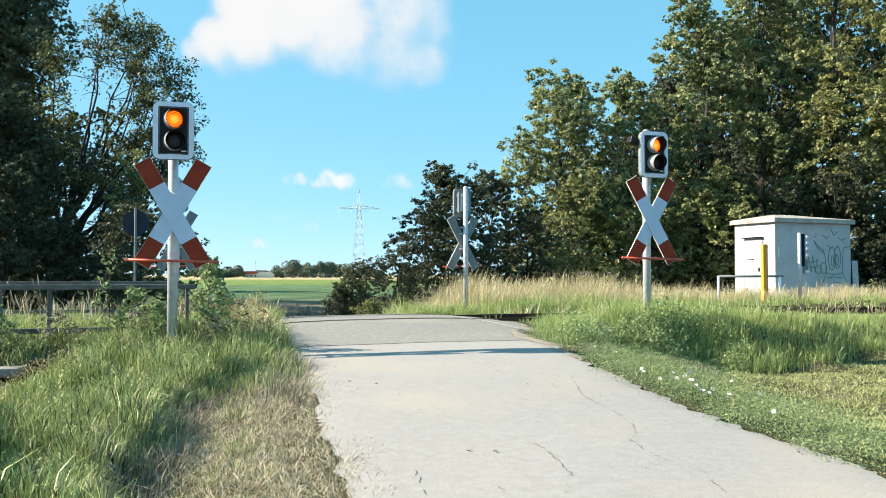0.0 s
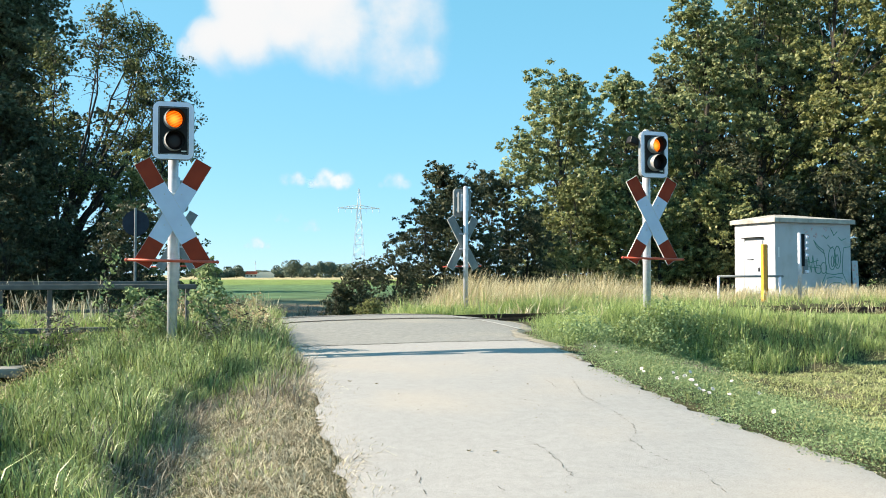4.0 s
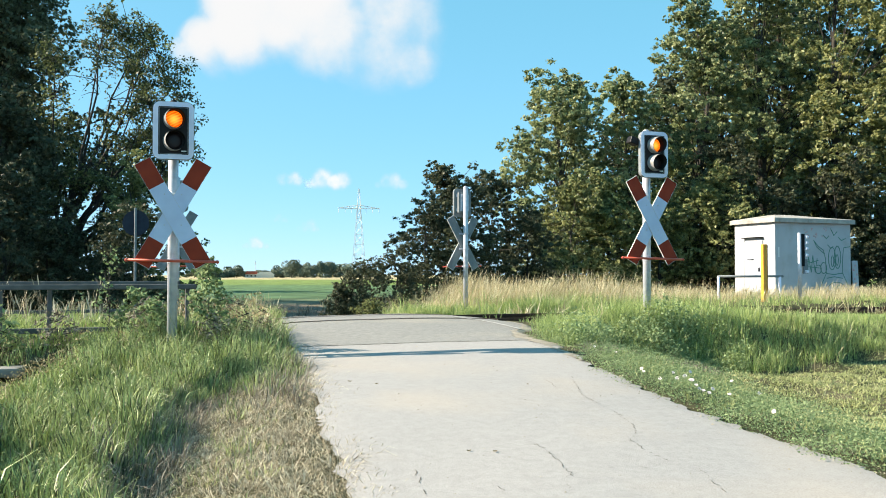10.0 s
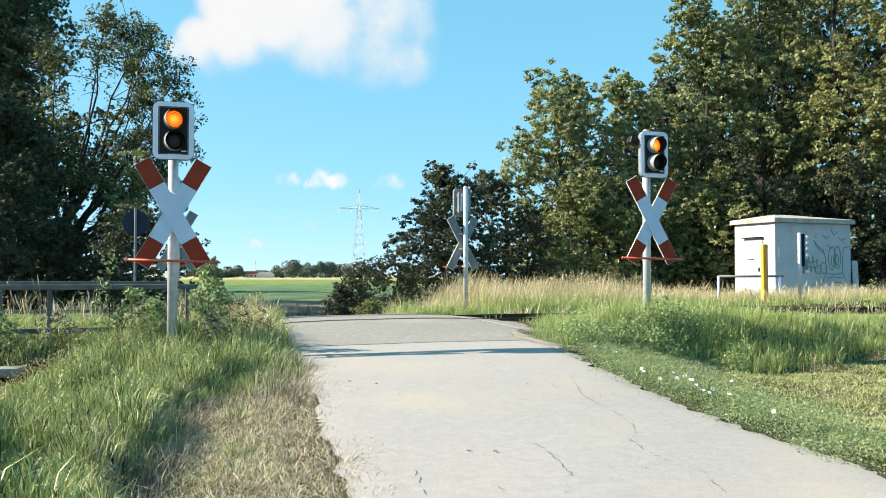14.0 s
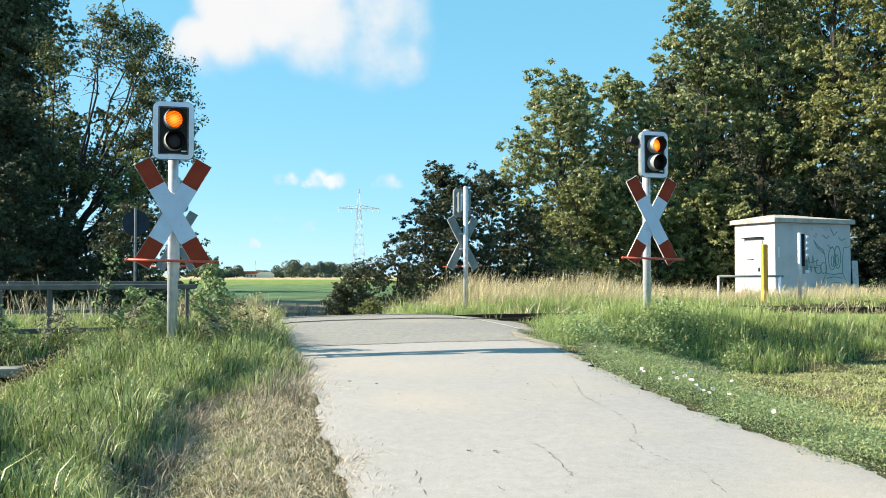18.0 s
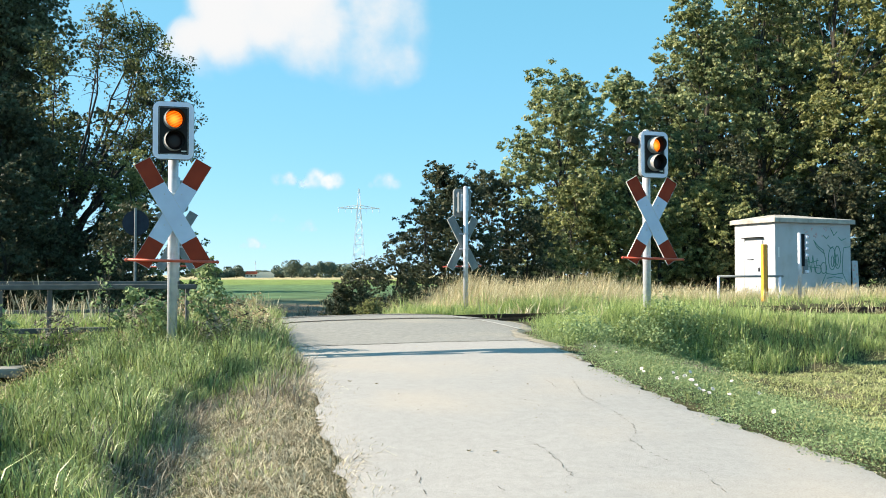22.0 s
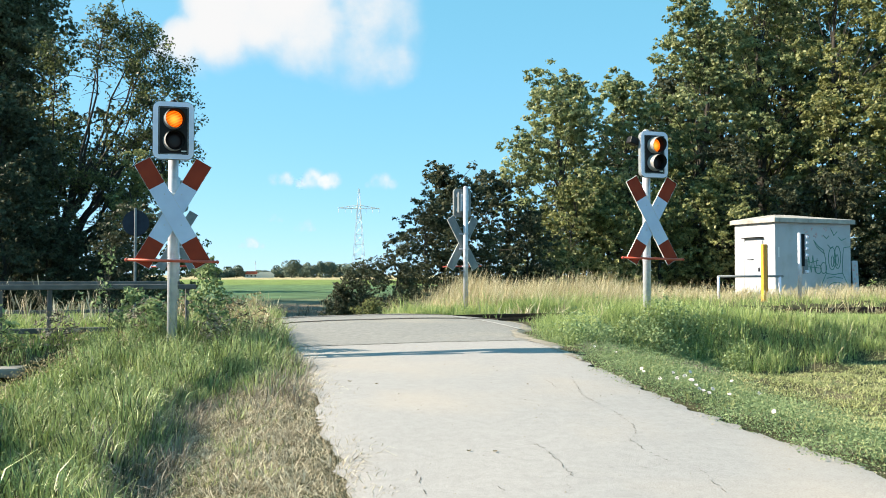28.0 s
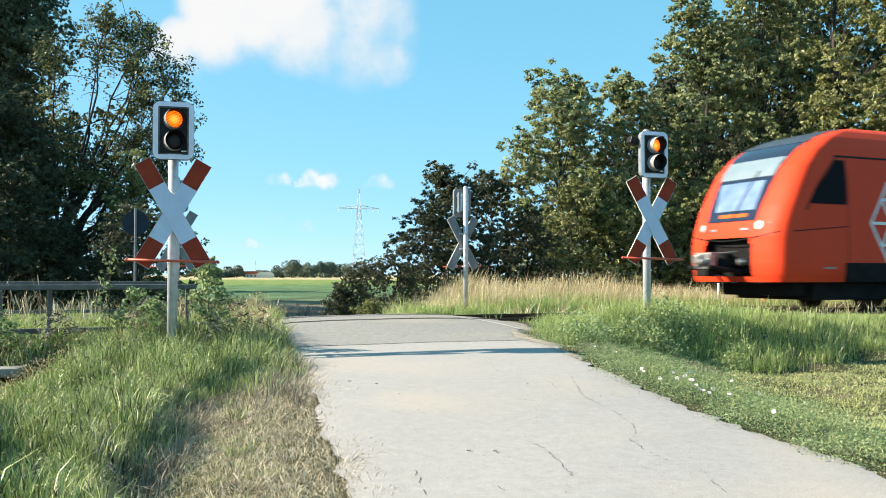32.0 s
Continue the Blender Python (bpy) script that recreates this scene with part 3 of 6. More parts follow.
def build_grit():
    """Loose stones and crumbs, thickest along the road's edges."""
    r2 = np.random.default_rng(3)
    n = 1300
    y = r2.uniform(3.2, 17, n)
    k = np.where(r2.uniform(0, 1, n) < 0.75, np.sign(r2.uniform(-1, 1, n)) * (1 - np.abs(r2.normal(0, 0.07, n))), r2.uniform(-0.9, 0.9, n))
    x = left_edge(y) + (right_edge(y) - left_edge(y)) * (k + 1) / 2
    z = np.array([road_top(a, b) for a, b in zip(x, y)])
    base = np.array([(1, 0, 0), (-0.5, 0.87, 0), (-0.5, -0.87, 0), (0.15, 0.1, 0.8)])
    size = r2.uniform(0.003, 0.009, n) * np.where(r2.uniform(0, 1, n) > 0.95, 1.7, 1)
    a = r2.uniform(0, 6.28, n)
    c, q = np.cos(a), np.sin(a)
    V = np.stack([base[None, :, 0] * c[:, None] - base[None, :, 1] * q[:, None], base[None, :, 0] * q[:, None] + base[None, :, 1] * c[:, None], np.repeat(base[None, :, 2], n, 0)], -1) * size[:, None, None]
    V = V + np.stack([x, y, z], -1)[:, None, :]
    F = (np.arange(n) * 4)[:, None, None] + np.array([[0, 1, 3], [1, 2, 3], [2, 0, 3]])[None]
    tagged(new("road_grit", mesh_np("road_grit", V.reshape(-1, 3), F.reshape(-1, 3), M["grit"])), "loose grit and crumbs scattered on the road", "gravel", kind="stuff")


build_grit()

# ---- railway ----
def build_track():
    t = thing("railway_track", pose(T0.x, T0.y, 0.0, 0, 0, YAW), "rusty single railway track on a weedy ballast bed", "track", kind="structure")
    bm = B()
    for a, b in ((-60, 1000),):
        pts = [(-1.9, 0.5), (-1.45, 0.59), (1.45, 0.59), (1.9, 0.5)]
        vs = [[bm.verts.new((x, yy, z)) for yy, z in pts] for x in (a, b)]
        for i in range(3):
            bm.faces.new((vs[0][i], vs[0][i + 1], vs[1][i + 1], vs[1][i]))
    part("ballast_bed", bm, M["ballast"], t)
    prof = [(-0.07, 0.0), (0.07, 0.0), (0.07, 0.012), (0.012, 0.03), (0.012, 0.11), (0.036, 0.12), (0.036, 0.155), (-0.036, 0.155), (-0.036, 0.12), (-0.012, 0.11), (-0.012, 0.03), (-0.07, 0.012)]
    for side in (-0.753, 0.753):
        bm = B()
        a = [bm.verts.new((-60, side + p, 0.635 + q)) for p, q in prof]
        b = [bm.verts.new((1000, side + p, 0.635 + q)) for p, q in prof]
        for i in range(len(prof)):
            j = (i + 1) % len(prof)
            bm.faces.new((a[i], a[j], b[j], b[i]))
        bm.faces.new(a), bm.faces.new(b[::-1])
        part("rail", bm, M["rust"], t, "rusty steel rail")
    me = to_mesh("sleeper", box(B(), (0, 0, 0), (0.25, 2.5, 0.14), 0.015), M["sleeper"])
    for i in range(-16, 62):
        s = 0.62 * i
        if -2.9 < s - 0.0 < 2.0:
            continue
        o = part("sleeper", me, None, t)
        o.location = (s, 0, 0.585)


build_track()


# ---- level crossing signals ----
def build_signal(m, group="level crossing signals"):
    t = thing("level_crossing_signal", m, "crossing signal on grey pole, red-white cross, lit amber lamp", "signal", group)
    pole = part("pole", rod(rod(B(), (0, 0, -0.3), (0, 0, 2.74), 0.055, seg=20), (0, 0, 2.74), (0, 0, 2.77), 0.058, 0.03, 20), M["galv"], t, "galvanised steel pole", True)
    # head, held off the pole by two brackets
    w, h, cz, f = 0.43, 0.63, 2.398, -0.07
    part("backboard", prism(rounded(w, h, 0.075, 6, 0, cz), f - 0.125, f - 0.075), M["grey_back"], t)
    part("white_border", ring(rounded(w, h, 0.075, 6, 0, cz), rounded(0.322, 0.53, 0.012, 6, 0, cz), f - 0.14, f - 0.118), M["white"], t, "white enamel border")
    part("edge_trim", ring(rounded(w + 0.009, h + 0.009, 0.08, 6, 0, cz), rounded(w, h, 0.075, 6, 0, cz), f - 0.134, f - 0.08), M["grey_back"], t, "dark outer trim")
    part("black_panel", prism(rounded(0.323, 0.531, 0.012, 3, 0, cz), f - 0.132, f - 0.12), M["panel"], t, "black enamel lamp panel")
    part("panel_seam", ring(rounded(0.306, 0.514, 0.01, 6, 0, cz), rounded(0.297, 0.505, 0.01, 6, 0, cz), f - 0.137, f - 0.131), M["grey_back"], t, "thin raised seam")
    part("housing", box(B(), (0, f - 0.035, cz), (0.3, 0.1, 0.46), 0.02), M["grey_back"], t, "grey housing box")
    part("housing_door", box(B(), (0.0, f + 0.018, cz), (0.21, 0.014, 0.38), 0.006), M["galv"], t, "grey housing door")
    for z in (cz - 0.16, cz + 0.16):
        part("head_bracket", box(B(), (0, f / 2 + 0.01, z), (0.07, 0.11, 0.03), 0.004), M["galv"], t)
        part("hinge", rod(B(), (0.155, f - 0.06, z - 0.03), (0.155, f - 0.06, z + 0.03), 0.014, seg=8), M["galv"], t)
    for k, name, lens in ((0.125, "amber_lamp", "amber"), (-0.115, "red_lamp", "dark_lens")):
        bm = B()
        bmesh.ops.create_uvsphere(bm, u_segments=24, v_segments=12, radius=0.096, matrix=Matrix.Translation((0, f - 0.13, cz + k)) @ Matrix.Diagonal((1, 0.28, 1, 1)))
        lamp = part(name, bm, M[lens], t, "lit amber lens" if lens == "amber" else "dark unlit lens", True)
        # visor: a tube that points slightly off the pole's front, deepest on top
        n = 40

        def tube(rad, back, tip):
            rows = []
            for e in (0, 1):
                row = []
                for i in range(n):
                    a = 2 * math.pi * i / n
                    deep = 0.085 + 0.05 * (0.5 + 0.5 * math.sin(a))
                    row.append(Vector((0.024 * e + (rad - 0.006 * e) * math.cos(a), f - 0.13 - (deep + tip if e else back), cz + k + (rad - 0.006 * e) * math.sin(a))))
                rows.append(row)
            return rows

        outer, inner = tube(0.112, 0.0, 0.0), tube(0.108, 0.0, 0.0)
        for nm, rows, mt, lb in (("visor", (outer[0], outer[1]), "visor", "worn grey tubular lamp hood"), ("visor_liner", (inner[0], inner[1], outer[1]), "black", "black inside of the hood")):
            bm = B()
            vs = [[bm.verts.new(p) for p in row] for row in rows]
            for a, b in zip(vs, vs[1:]):
                for i in range(n):
                    bm.faces.new((a[i], a[(i + 1) % n], b[(i + 1) % n], b[i]))
            part(nm, bm, M[mt], lamp, lb, True)
    part("maker_plate", box(B(), (0.11, f - 0.134, cz - 0.225), (0.055, 0.005, 0.014)), M["chalk"], t, "small pale maker's plate")
    part("sill_plate", box(B(), (0.02, f - 0.142, cz - 0.268), (0.15, 0.008, 0.012), 0.002), M["white"], t)
    part("top_cap", rod(B(), (0, f - 0.08, cz + 0.32), (0, f - 0.08, cz + 0.345), 0.045, 0.03), M["black"], t)
    # cross
    for sgn in (1, -1):
        rot = Matrix.Translation((0, -0.135 + 0.004 * sgn, 1.49)) @ Euler((0, radians(sgn * 30.0), 0)).to_matrix().to_4x4()
        arm = part("cross_arm", box(B(), (0, 0.004, 0), (0.186, 0.01, 1.31), 0, rot), M["grey_back"], t, "cross arm of grey plate, white with red ends")
        part("white_sheet", box(B(), (0, -0.004, 0), (0.186, 0.006, 0.69), 0, rot), M["cross_white"], arm, "white reflective sheet")
        for e in (1, -1):
            part("red_end", box(B(), (0, -0.004, e * 0.5), (0.186, 0.006, 0.31), 0, rot), M["cross_red"], arm, "faded red reflective end")
        part("arm_edge", ring_box(rot), M["rim"], arm)
    for z in (1.36, 1.7):
        part("clamp", rod(B(), (0, 0, z - 0.02), (0, 0, z + 0.02), 0.064, seg=16), M["galv"], t)
        part("bracket", box(box(B(), (0, -0.112, z), (0.22, 0.012, 0.035)), (0, -0.08, z), (0.05, 0.07, 0.03)), M["galv"], t)
        for x in (-0.09, 0.09):
            part("bolt", rod(B(), (x, -0.15, z), (x, -0.1, z), 0.008, seg=8), M["galv"], t)
    bm = rod(B(), (-0.48, -0.16, 0.975), (0.48, -0.16, 0.955), 0.016)
    for e in (-1, 1):
        bmesh.ops.create_uvsphere(bm, u_segments=10, v_segments=6, radius=0.021, matrix=Matrix.Translation((e * 0.48, -0.16, 0.965 - e * 0.01)))
    part("red_bar", bm, M["bar_red"], t, "red painted cross bar", True)
    part("bar_clamp", box(rod(B(), (0, 0, 0.94), (0, 0, 0.99), 0.062, seg=16), (0, -0.1, 0.965), (0.04, 0.12, 0.025)), M["galv"], t)
    return t


def ring_box(rot):
    """The thin bare rim round one cross arm."""
    bm = ring([(-0.095, -0.658), (0.095, -0.658), (0.095, 0.658), (-0.095, 0.658)], [(-0.0925, -0.654), (0.0925, -0.654), (0.0925, 0.654), (-0.0925, 0.654)], -0.009, 0.011)
    bm.transform(rot)
    return bm


sig = build_signal(pose(-3.02, 10.1, 0.72, 0, 0, 16))
pair = copy_thing(sig, pose(2.84, 12.6, 0.79, 0, 0, 20))
part("side_box", box(B(), (0, 0, 0), (0.13, 0.12, 0.1), 0.012, pose(-0.275, -0.1, 2.585, 0, 18, 0)), M["panel"], pair, "dark tilted box at the head's side")
for x, y, z, a in ((0.51, 20.3, 0.76, 208), (-5.36, 18.2, 0.74, 196)):
    tagged(copy_thing(sig, pose(x, y, z, 0, 0, a)), "crossing signal seen from its grey unlit back, in long grass")


# ---- guard rail, posts, round sign ----
def build_fence():
    for u, end in ((-3.0, 4.35), (3.0, 4.9)):
        t = thing("guard_rail", pose(*xy(-9, u), 0.72, 0, 0, YAW), "grey two-rail guard fence with thin posts beside the culvert", "fence", "guard rails")
        for z, e in ((0.665, end), (0.155, end - 0.75)):
            part("rail_bar", box(B(), ((e - 2.5) / 2, 0, z), (e + 2.5, 0.06, 0.062), 0.012), M["rail_wood"], t)
        for x in (-2.0, 0.35, 2.67, end - 0.1):
            part("post", box(B(), (x, 0.05, 0.2), (0.05, 0.05, 0.95), 0.008), M["rail_wood"], t)
    c = thing("culvert_slab", pose(-5.3, 9.6, 0.4, 0, 0, 10), "grey concrete culvert slab half hidden by weeds", "slab")
    part("slab", box(B(), (0.1, 0, 0.1), (1.42, 0.42, 0.1), 0.03), M["concrete"], c)
    q = thing("fence_post", pose(-5.05, 10.3, 0.3), "dark steel corner post of the guard fence", "post")
    part("post", box(B(), (0, 0, 0.4), (0.06, 0.06, 1.3), 0.01), M["rail_wood"], q)
    s = thing("round_sign", pose(-7.15, 21.0, gz(-7.15, 21.0), 0, 0, 10), "round road sign seen from its dark back on a thin pole", "sign")
    part("pole", rod(B(), (0, 0, -0.2), (0, 0, 2.75), 0.03), M["grey_back"], s)
    part("disc", rod(B(), (0, 0.04, 2.4), (0, 0.055, 2.4), 0.3, seg=28), M["sign_back"], s, "dark blue-grey round sign plate")


build_fence()


# ---- relay hut and its surroundings ----
def strip(bm, pts, w, y):
    """A flat line of width w through points in x and z."""
    for (ax, az), (bx, bz) in zip(pts, pts[1:]):
        d = Vector((bx - ax, bz - az))
        if d.length < 1e-6:
            continue
        n = Vector((-d.y, d.x)).normalized() * w / 2
        e = d.normalized() * w * 0.3
        q = [(ax - e.x + n.x, az - e.y + n.y), (ax - e.x - n.x, az - e.y - n.y), (bx + e.x - n.x, bz + e.y - n.y), (bx + e.x + n.x, bz + e.y + n.y)]
        f, b = [bm.verts.new((x, y, z)) for x, z in q], [bm.verts.new((x, y + 0.006, z)) for x, z in q]
        bm.faces.new(f), bm.faces.new(b[::-1])
        for i in range(4):
            bm.faces.new((f[i], b[i], b[(i + 1) % 4], f[(i + 1) % 4]))


def arc(cx, cz, rx, rz, a0, a1, n=14):
    return [(cx + rx * math.cos(radians(a0 + (a1 - a0) * i / n)), cz + rz * math.sin(radians(a0 + (a1 - a0) * i / n))) for i in range(n + 1)]


HUT = pose(11.39, 31.0, 0.72, 0, 0, YAW)


def build_hut():
    L, W, H = 3.5, 2.0, 2.62
    t = thing("relay_hut", HUT, "small white concrete relay hut with flat roof and sprayed scribbles", "hut")
    bm = box(B(), (L / 2, W / 2, H / 2), (L, W, H), 0.015)
    part("wall", bm, M["hut_white"], t, "painted concrete walls with grey stains")
    roof = part("roof", box(B(), (L / 2, W / 2, H + 0.08), (L + 0.24, W + 0.24, 0.16), 0.02), M["hut_roof"], t, "overhanging flat concrete roof slab")
    bm = B()
    base = [bm.verts.new(p) for p in ((-0.1, -0.1, H + 0.16), (L + 0.1, -0.1, H + 0.16), (L + 0.1, W + 0.1, H + 0.16), (-0.1, W + 0.1, H + 0.16))]
    top = [bm.verts.new(p) for p in ((0.8, 0.85, H + 0.33), (L - 1.9, 0.85, H + 0.33), (L - 1.9, W - 0.85, H + 0.33), (0.8, W - 0.85, H + 0.33))]
    bm.faces.new(top)
    for i in range(4):
        bm.faces.new((base[i], base[(i + 1) % 4], top[(i + 1) % 4], top[i]))
    part("roof_cap", bm, M["hut_roof"], roof)
    # door in the end wall, that looks along -x
    d = part("door", box(B(), (-0.015, 1.03, 1.0), (0.04, 0.86, 2.0), 0.006), M["door_grey"], t, "pale grey steel door")
    part("door_frame", box(box(B(), (-0.004, 0.575, 1.02), (0.03, 0.03, 2.06)), (-0.004, 1.485, 1.02), (0.03, 0.03, 2.06)), M["grey_back"], d, "dark joint round the door")
    part("lintel_gap", box(B(), (-0.06, 1.03, 2.125), (0.13, 0.98, 0.03)), M["train_dark"], d)
    part("handle", box(B(), (-0.06, 0.72, 1.0), (0.05, 0.03, 0.14), 0.008), M["train_dark"], d)
    part("door_vent", box(B(), (-0.04, 1.15, 1.35), (0.015, 0.3, 0.03)), M["train_dark"], d)
    # scribbles on the long wall
    for p in ([(1.75, 2.1), (1.95, 1.9), (2.2, 1.75), (2.3, 1.4), (2.32, 0.9), (2.1, 0.5), (2.0, 0.2)], [(3.45, 1.9), (3.15, 1.85), (3.1, 1.4), (3.1, 0.9), (3.3, 0.55), (3.4, 0.2)],
              [(1.75, 2.1), (1.9, 1.85), (2.25, 1.62)], [(2.35, 0.72), (2.7, 0.78), (3.1, 0.72)], [(2.32, 0.9), (2.7, 0.86), (3.1, 0.92)],
              arc(2.6, 1.45, 0.17, 0.42, 0, 360), arc(2.86, 1.5, 0.15, 0.42, 0, 360), arc(2.62, 1.35, 0.06, 0.2, 0, 360), arc(2.84, 1.4, 0.06, 0.2, 0, 360),
              arc(1.95, 1.05, 0.14, 0.16, -200, 120), arc(2.2, 1.1, 0.14, 0.2, 60, 400), [(1.45, 0.9), (1.5, 1.5), (1.62, 0.95), (1.7, 1.55), (1.8, 0.95), (1.9, 1.45)], [(1.4, 1.15), (2.0, 1.1)], [(1.38, 1.35), (1.62, 1.3), (1.95, 1.38)],
              arc(2.8, 0.35, 0.4, 0.22, 10, 250), arc(2.95, 0.3, 0.2, 0.15, 0, 300), [(2.5, 0.2), (2.65, 0.45), (2.8, 0.15), (2.95, 0.48), (3.1, 0.2)],
              [(2.2, 2.3), (2.35, 2.18), (2.45, 2.28)], [(2.55, 2.55), (2.7, 2.3), (2.85, 2.45)], [(2.9, 2.25), (3.05, 2.12), (3.25, 2.2)], [(2.4, 1.95), (2.55, 1.82), (2.65, 1.9)]):
        g = B()
        strip(g, [(x, z * 0.96) for x, z in p], 0.027, -0.008)
        part("green_scribble", g, M["green_paint"], t, "dark green sprayed line")
    rnd = random.Random(4)
    for i in range(16):
        x, z = 1.3 + rnd.random() * 1.1, 2.1 + rnd.random() * 0.45
        g = B()
        strip(g, [(x, z), (x + rnd.uniform(-0.1, 0.1), z + rnd.uniform(-0.08, 0.08))], 0.03, -0.008)
        part("pink_dash", g, M["pink_paint"], t, "faded pink sprayed dash")
    # number marks near the corner, as plain bars
    part("mark_bar", box(B(), (0.16, -0.004, 1.6), (0.05, 0.008, 0.35)), M["chalk"], t)

    b = thing("leaning_board", HUT @ pose(3.72, -0.03, 0.0, -3, 0, 0), "pale board with faded red marks leaning by the hut", "board")
    part("board", box(B(), (0, 0, 0.65), (0.27, 0.04, 1.35), 0.01), M["hut_white"], b)
    rnd = random.Random(9)
    for i in range(6):
        part("red_mark", box(B(), (rnd.uniform(-0.08, 0.08), -0.022, 0.35 + 0.16 * i), (0.07, 0.006, 0.07)), M["pink_paint"], b)

    # railing in front of the door
    k = 27.0
    r = thing("low_railing", pose((1270 - 784) / 1600 * k, k, 0.72, 0, 0, 6), "low grey tube railing in dry grass before the hut", "railing")
    wide = (1385 - 1270) / 1600 * k
    part("top_tube", rod(B(), (0.0, 0, 0.77), (wide + 0.1, 0, 0.77), 0.035), M["grey_back"], r, "", True)
    for x in (0.02, wide):
        part("post", rod(B(), (x, 0, -0.2), (x, 0, 0.76), 0.04), M["white"], r, "white post", True)
    k = 25.0
    y = thing("marker_post", pose((1352 - 784) / 1600 * k, k, 0.72, 0, 0, 14), "tall yellow painted marker post", "post")
    part("post", box(B(), (0, 0, 0.72), (0.125, 0.125, 1.88), 0.012), M["yellow"], y)
    # dark strip along the right edge of the post
    part("dark_edge_strip", box(B(), (0.075, 0, 0.72), (0.025, 0.1, 1.86), 0.004), M["train_dark"], y)
    p = thing("signal_post", pose((1415 - 784) / 1600 * k, k, 0.72, 0, 0, 14), "slim white post carrying a small dark lamp rack", "post")
    part("post", rod(B(), (0, 0, -0.2), (0, 0, 1.98), 0.05), M["galv"], p, "", True)
    part("rack", box(B(), (0.1, 0, 1.5), (0.09, 0.07, 0.9), 0.01), M["black"], p, "dark lamp rack")
    part("box", box(B(), (0.18, 0.02, 1.05), (0.13, 0.08, 0.4), 0.015), M["grey_back"], p)
    for z in (1.86, 1.7, 1.54, 1.36, 0.9):
        part("insulator", rod(B(), (0.15, -0.06, z), (0.23, -0.06, z), 0.046, 0.036), M["white"], p)


build_hut()


# ---- railcar ----
NOSE_Z = [0.6, 0.75, 0.95, 1.2, 1.5, 1.75, 2.1, 2.5, 2.9, 3.25, 3.5, 3.65, 3.76, 3.8]
NOSE_X = [0.66, 0.61, 0.58, 0.58, 0.6, 0.66, 0.79, 0.99, 1.22, 1.55, 1.95, 2.35, 2.85, 3.3]
NOSE_W = [1.32, 1.36, 1.375, 1.375, 1.375, 1.375, 1.375, 1.36, 1.33, 1.27, 1.18, 1.06, 0.85, 0.45]
TRAIN_L, DEPTH, BLUNT = 27.0, 0.42, 3.0


def front(z, y, off=0.0):
    """The car's skin on the nose, at height z and y across."""
    x0, w = float(np.interp(z, NOSE_Z, NOSE_X)), float(np.interp(z, NOSE_Z, NOSE_W))
    q = min(1.0, abs(y) / w)
    return Vector((x0 + DEPTH * (1 - (1 - q ** BLUNT) ** (1 / BLUNT)) - off, y, z))


def flank(z, x, side, off=0.0):
    """The car's skin on a side, at height z and x along."""
    x0, w = float(np.interp(z, NOSE_Z, NOSE_X)), float(np.interp(z, NOSE_Z, NOSE_W))
    q = 1.0 if x >= x0 + DEPTH else (1 - max(0.0, 1 - (x - x0) / DEPTH) ** BLUNT) ** (1 / BLUNT)
    return Vector((x, side * (w * q + off), z))


def patch(fn, ni, nj):
    """A patch of the skin; fn(i, j) in 0..1 gives the point."""
    bm = B()
    g = [[bm.verts.new(fn(i / ni, j / nj)) for j in range(nj + 1)] for i in range(ni + 1)]
    for i in range(ni):
        for j in range(nj):
            bm.faces.new((g[i][j], g[i][j + 1], g[i + 1][j + 1], g[i + 1][j]))
    return bm


def line_on(a, b, w, side):
    """A painted line between two spots (x, z) of a side."""
    d = Vector((b[0] - a[0], b[1] - a[1]))
    n = Vector((-d.y, d.x)).normalized() * w
    return patch(lambda i, j: flank(a[1] + d.y * i + n.y * (j - 0.5), a[0] + d.x * i + n.x * (j - 0.5), side, 0.008), 8, 1)


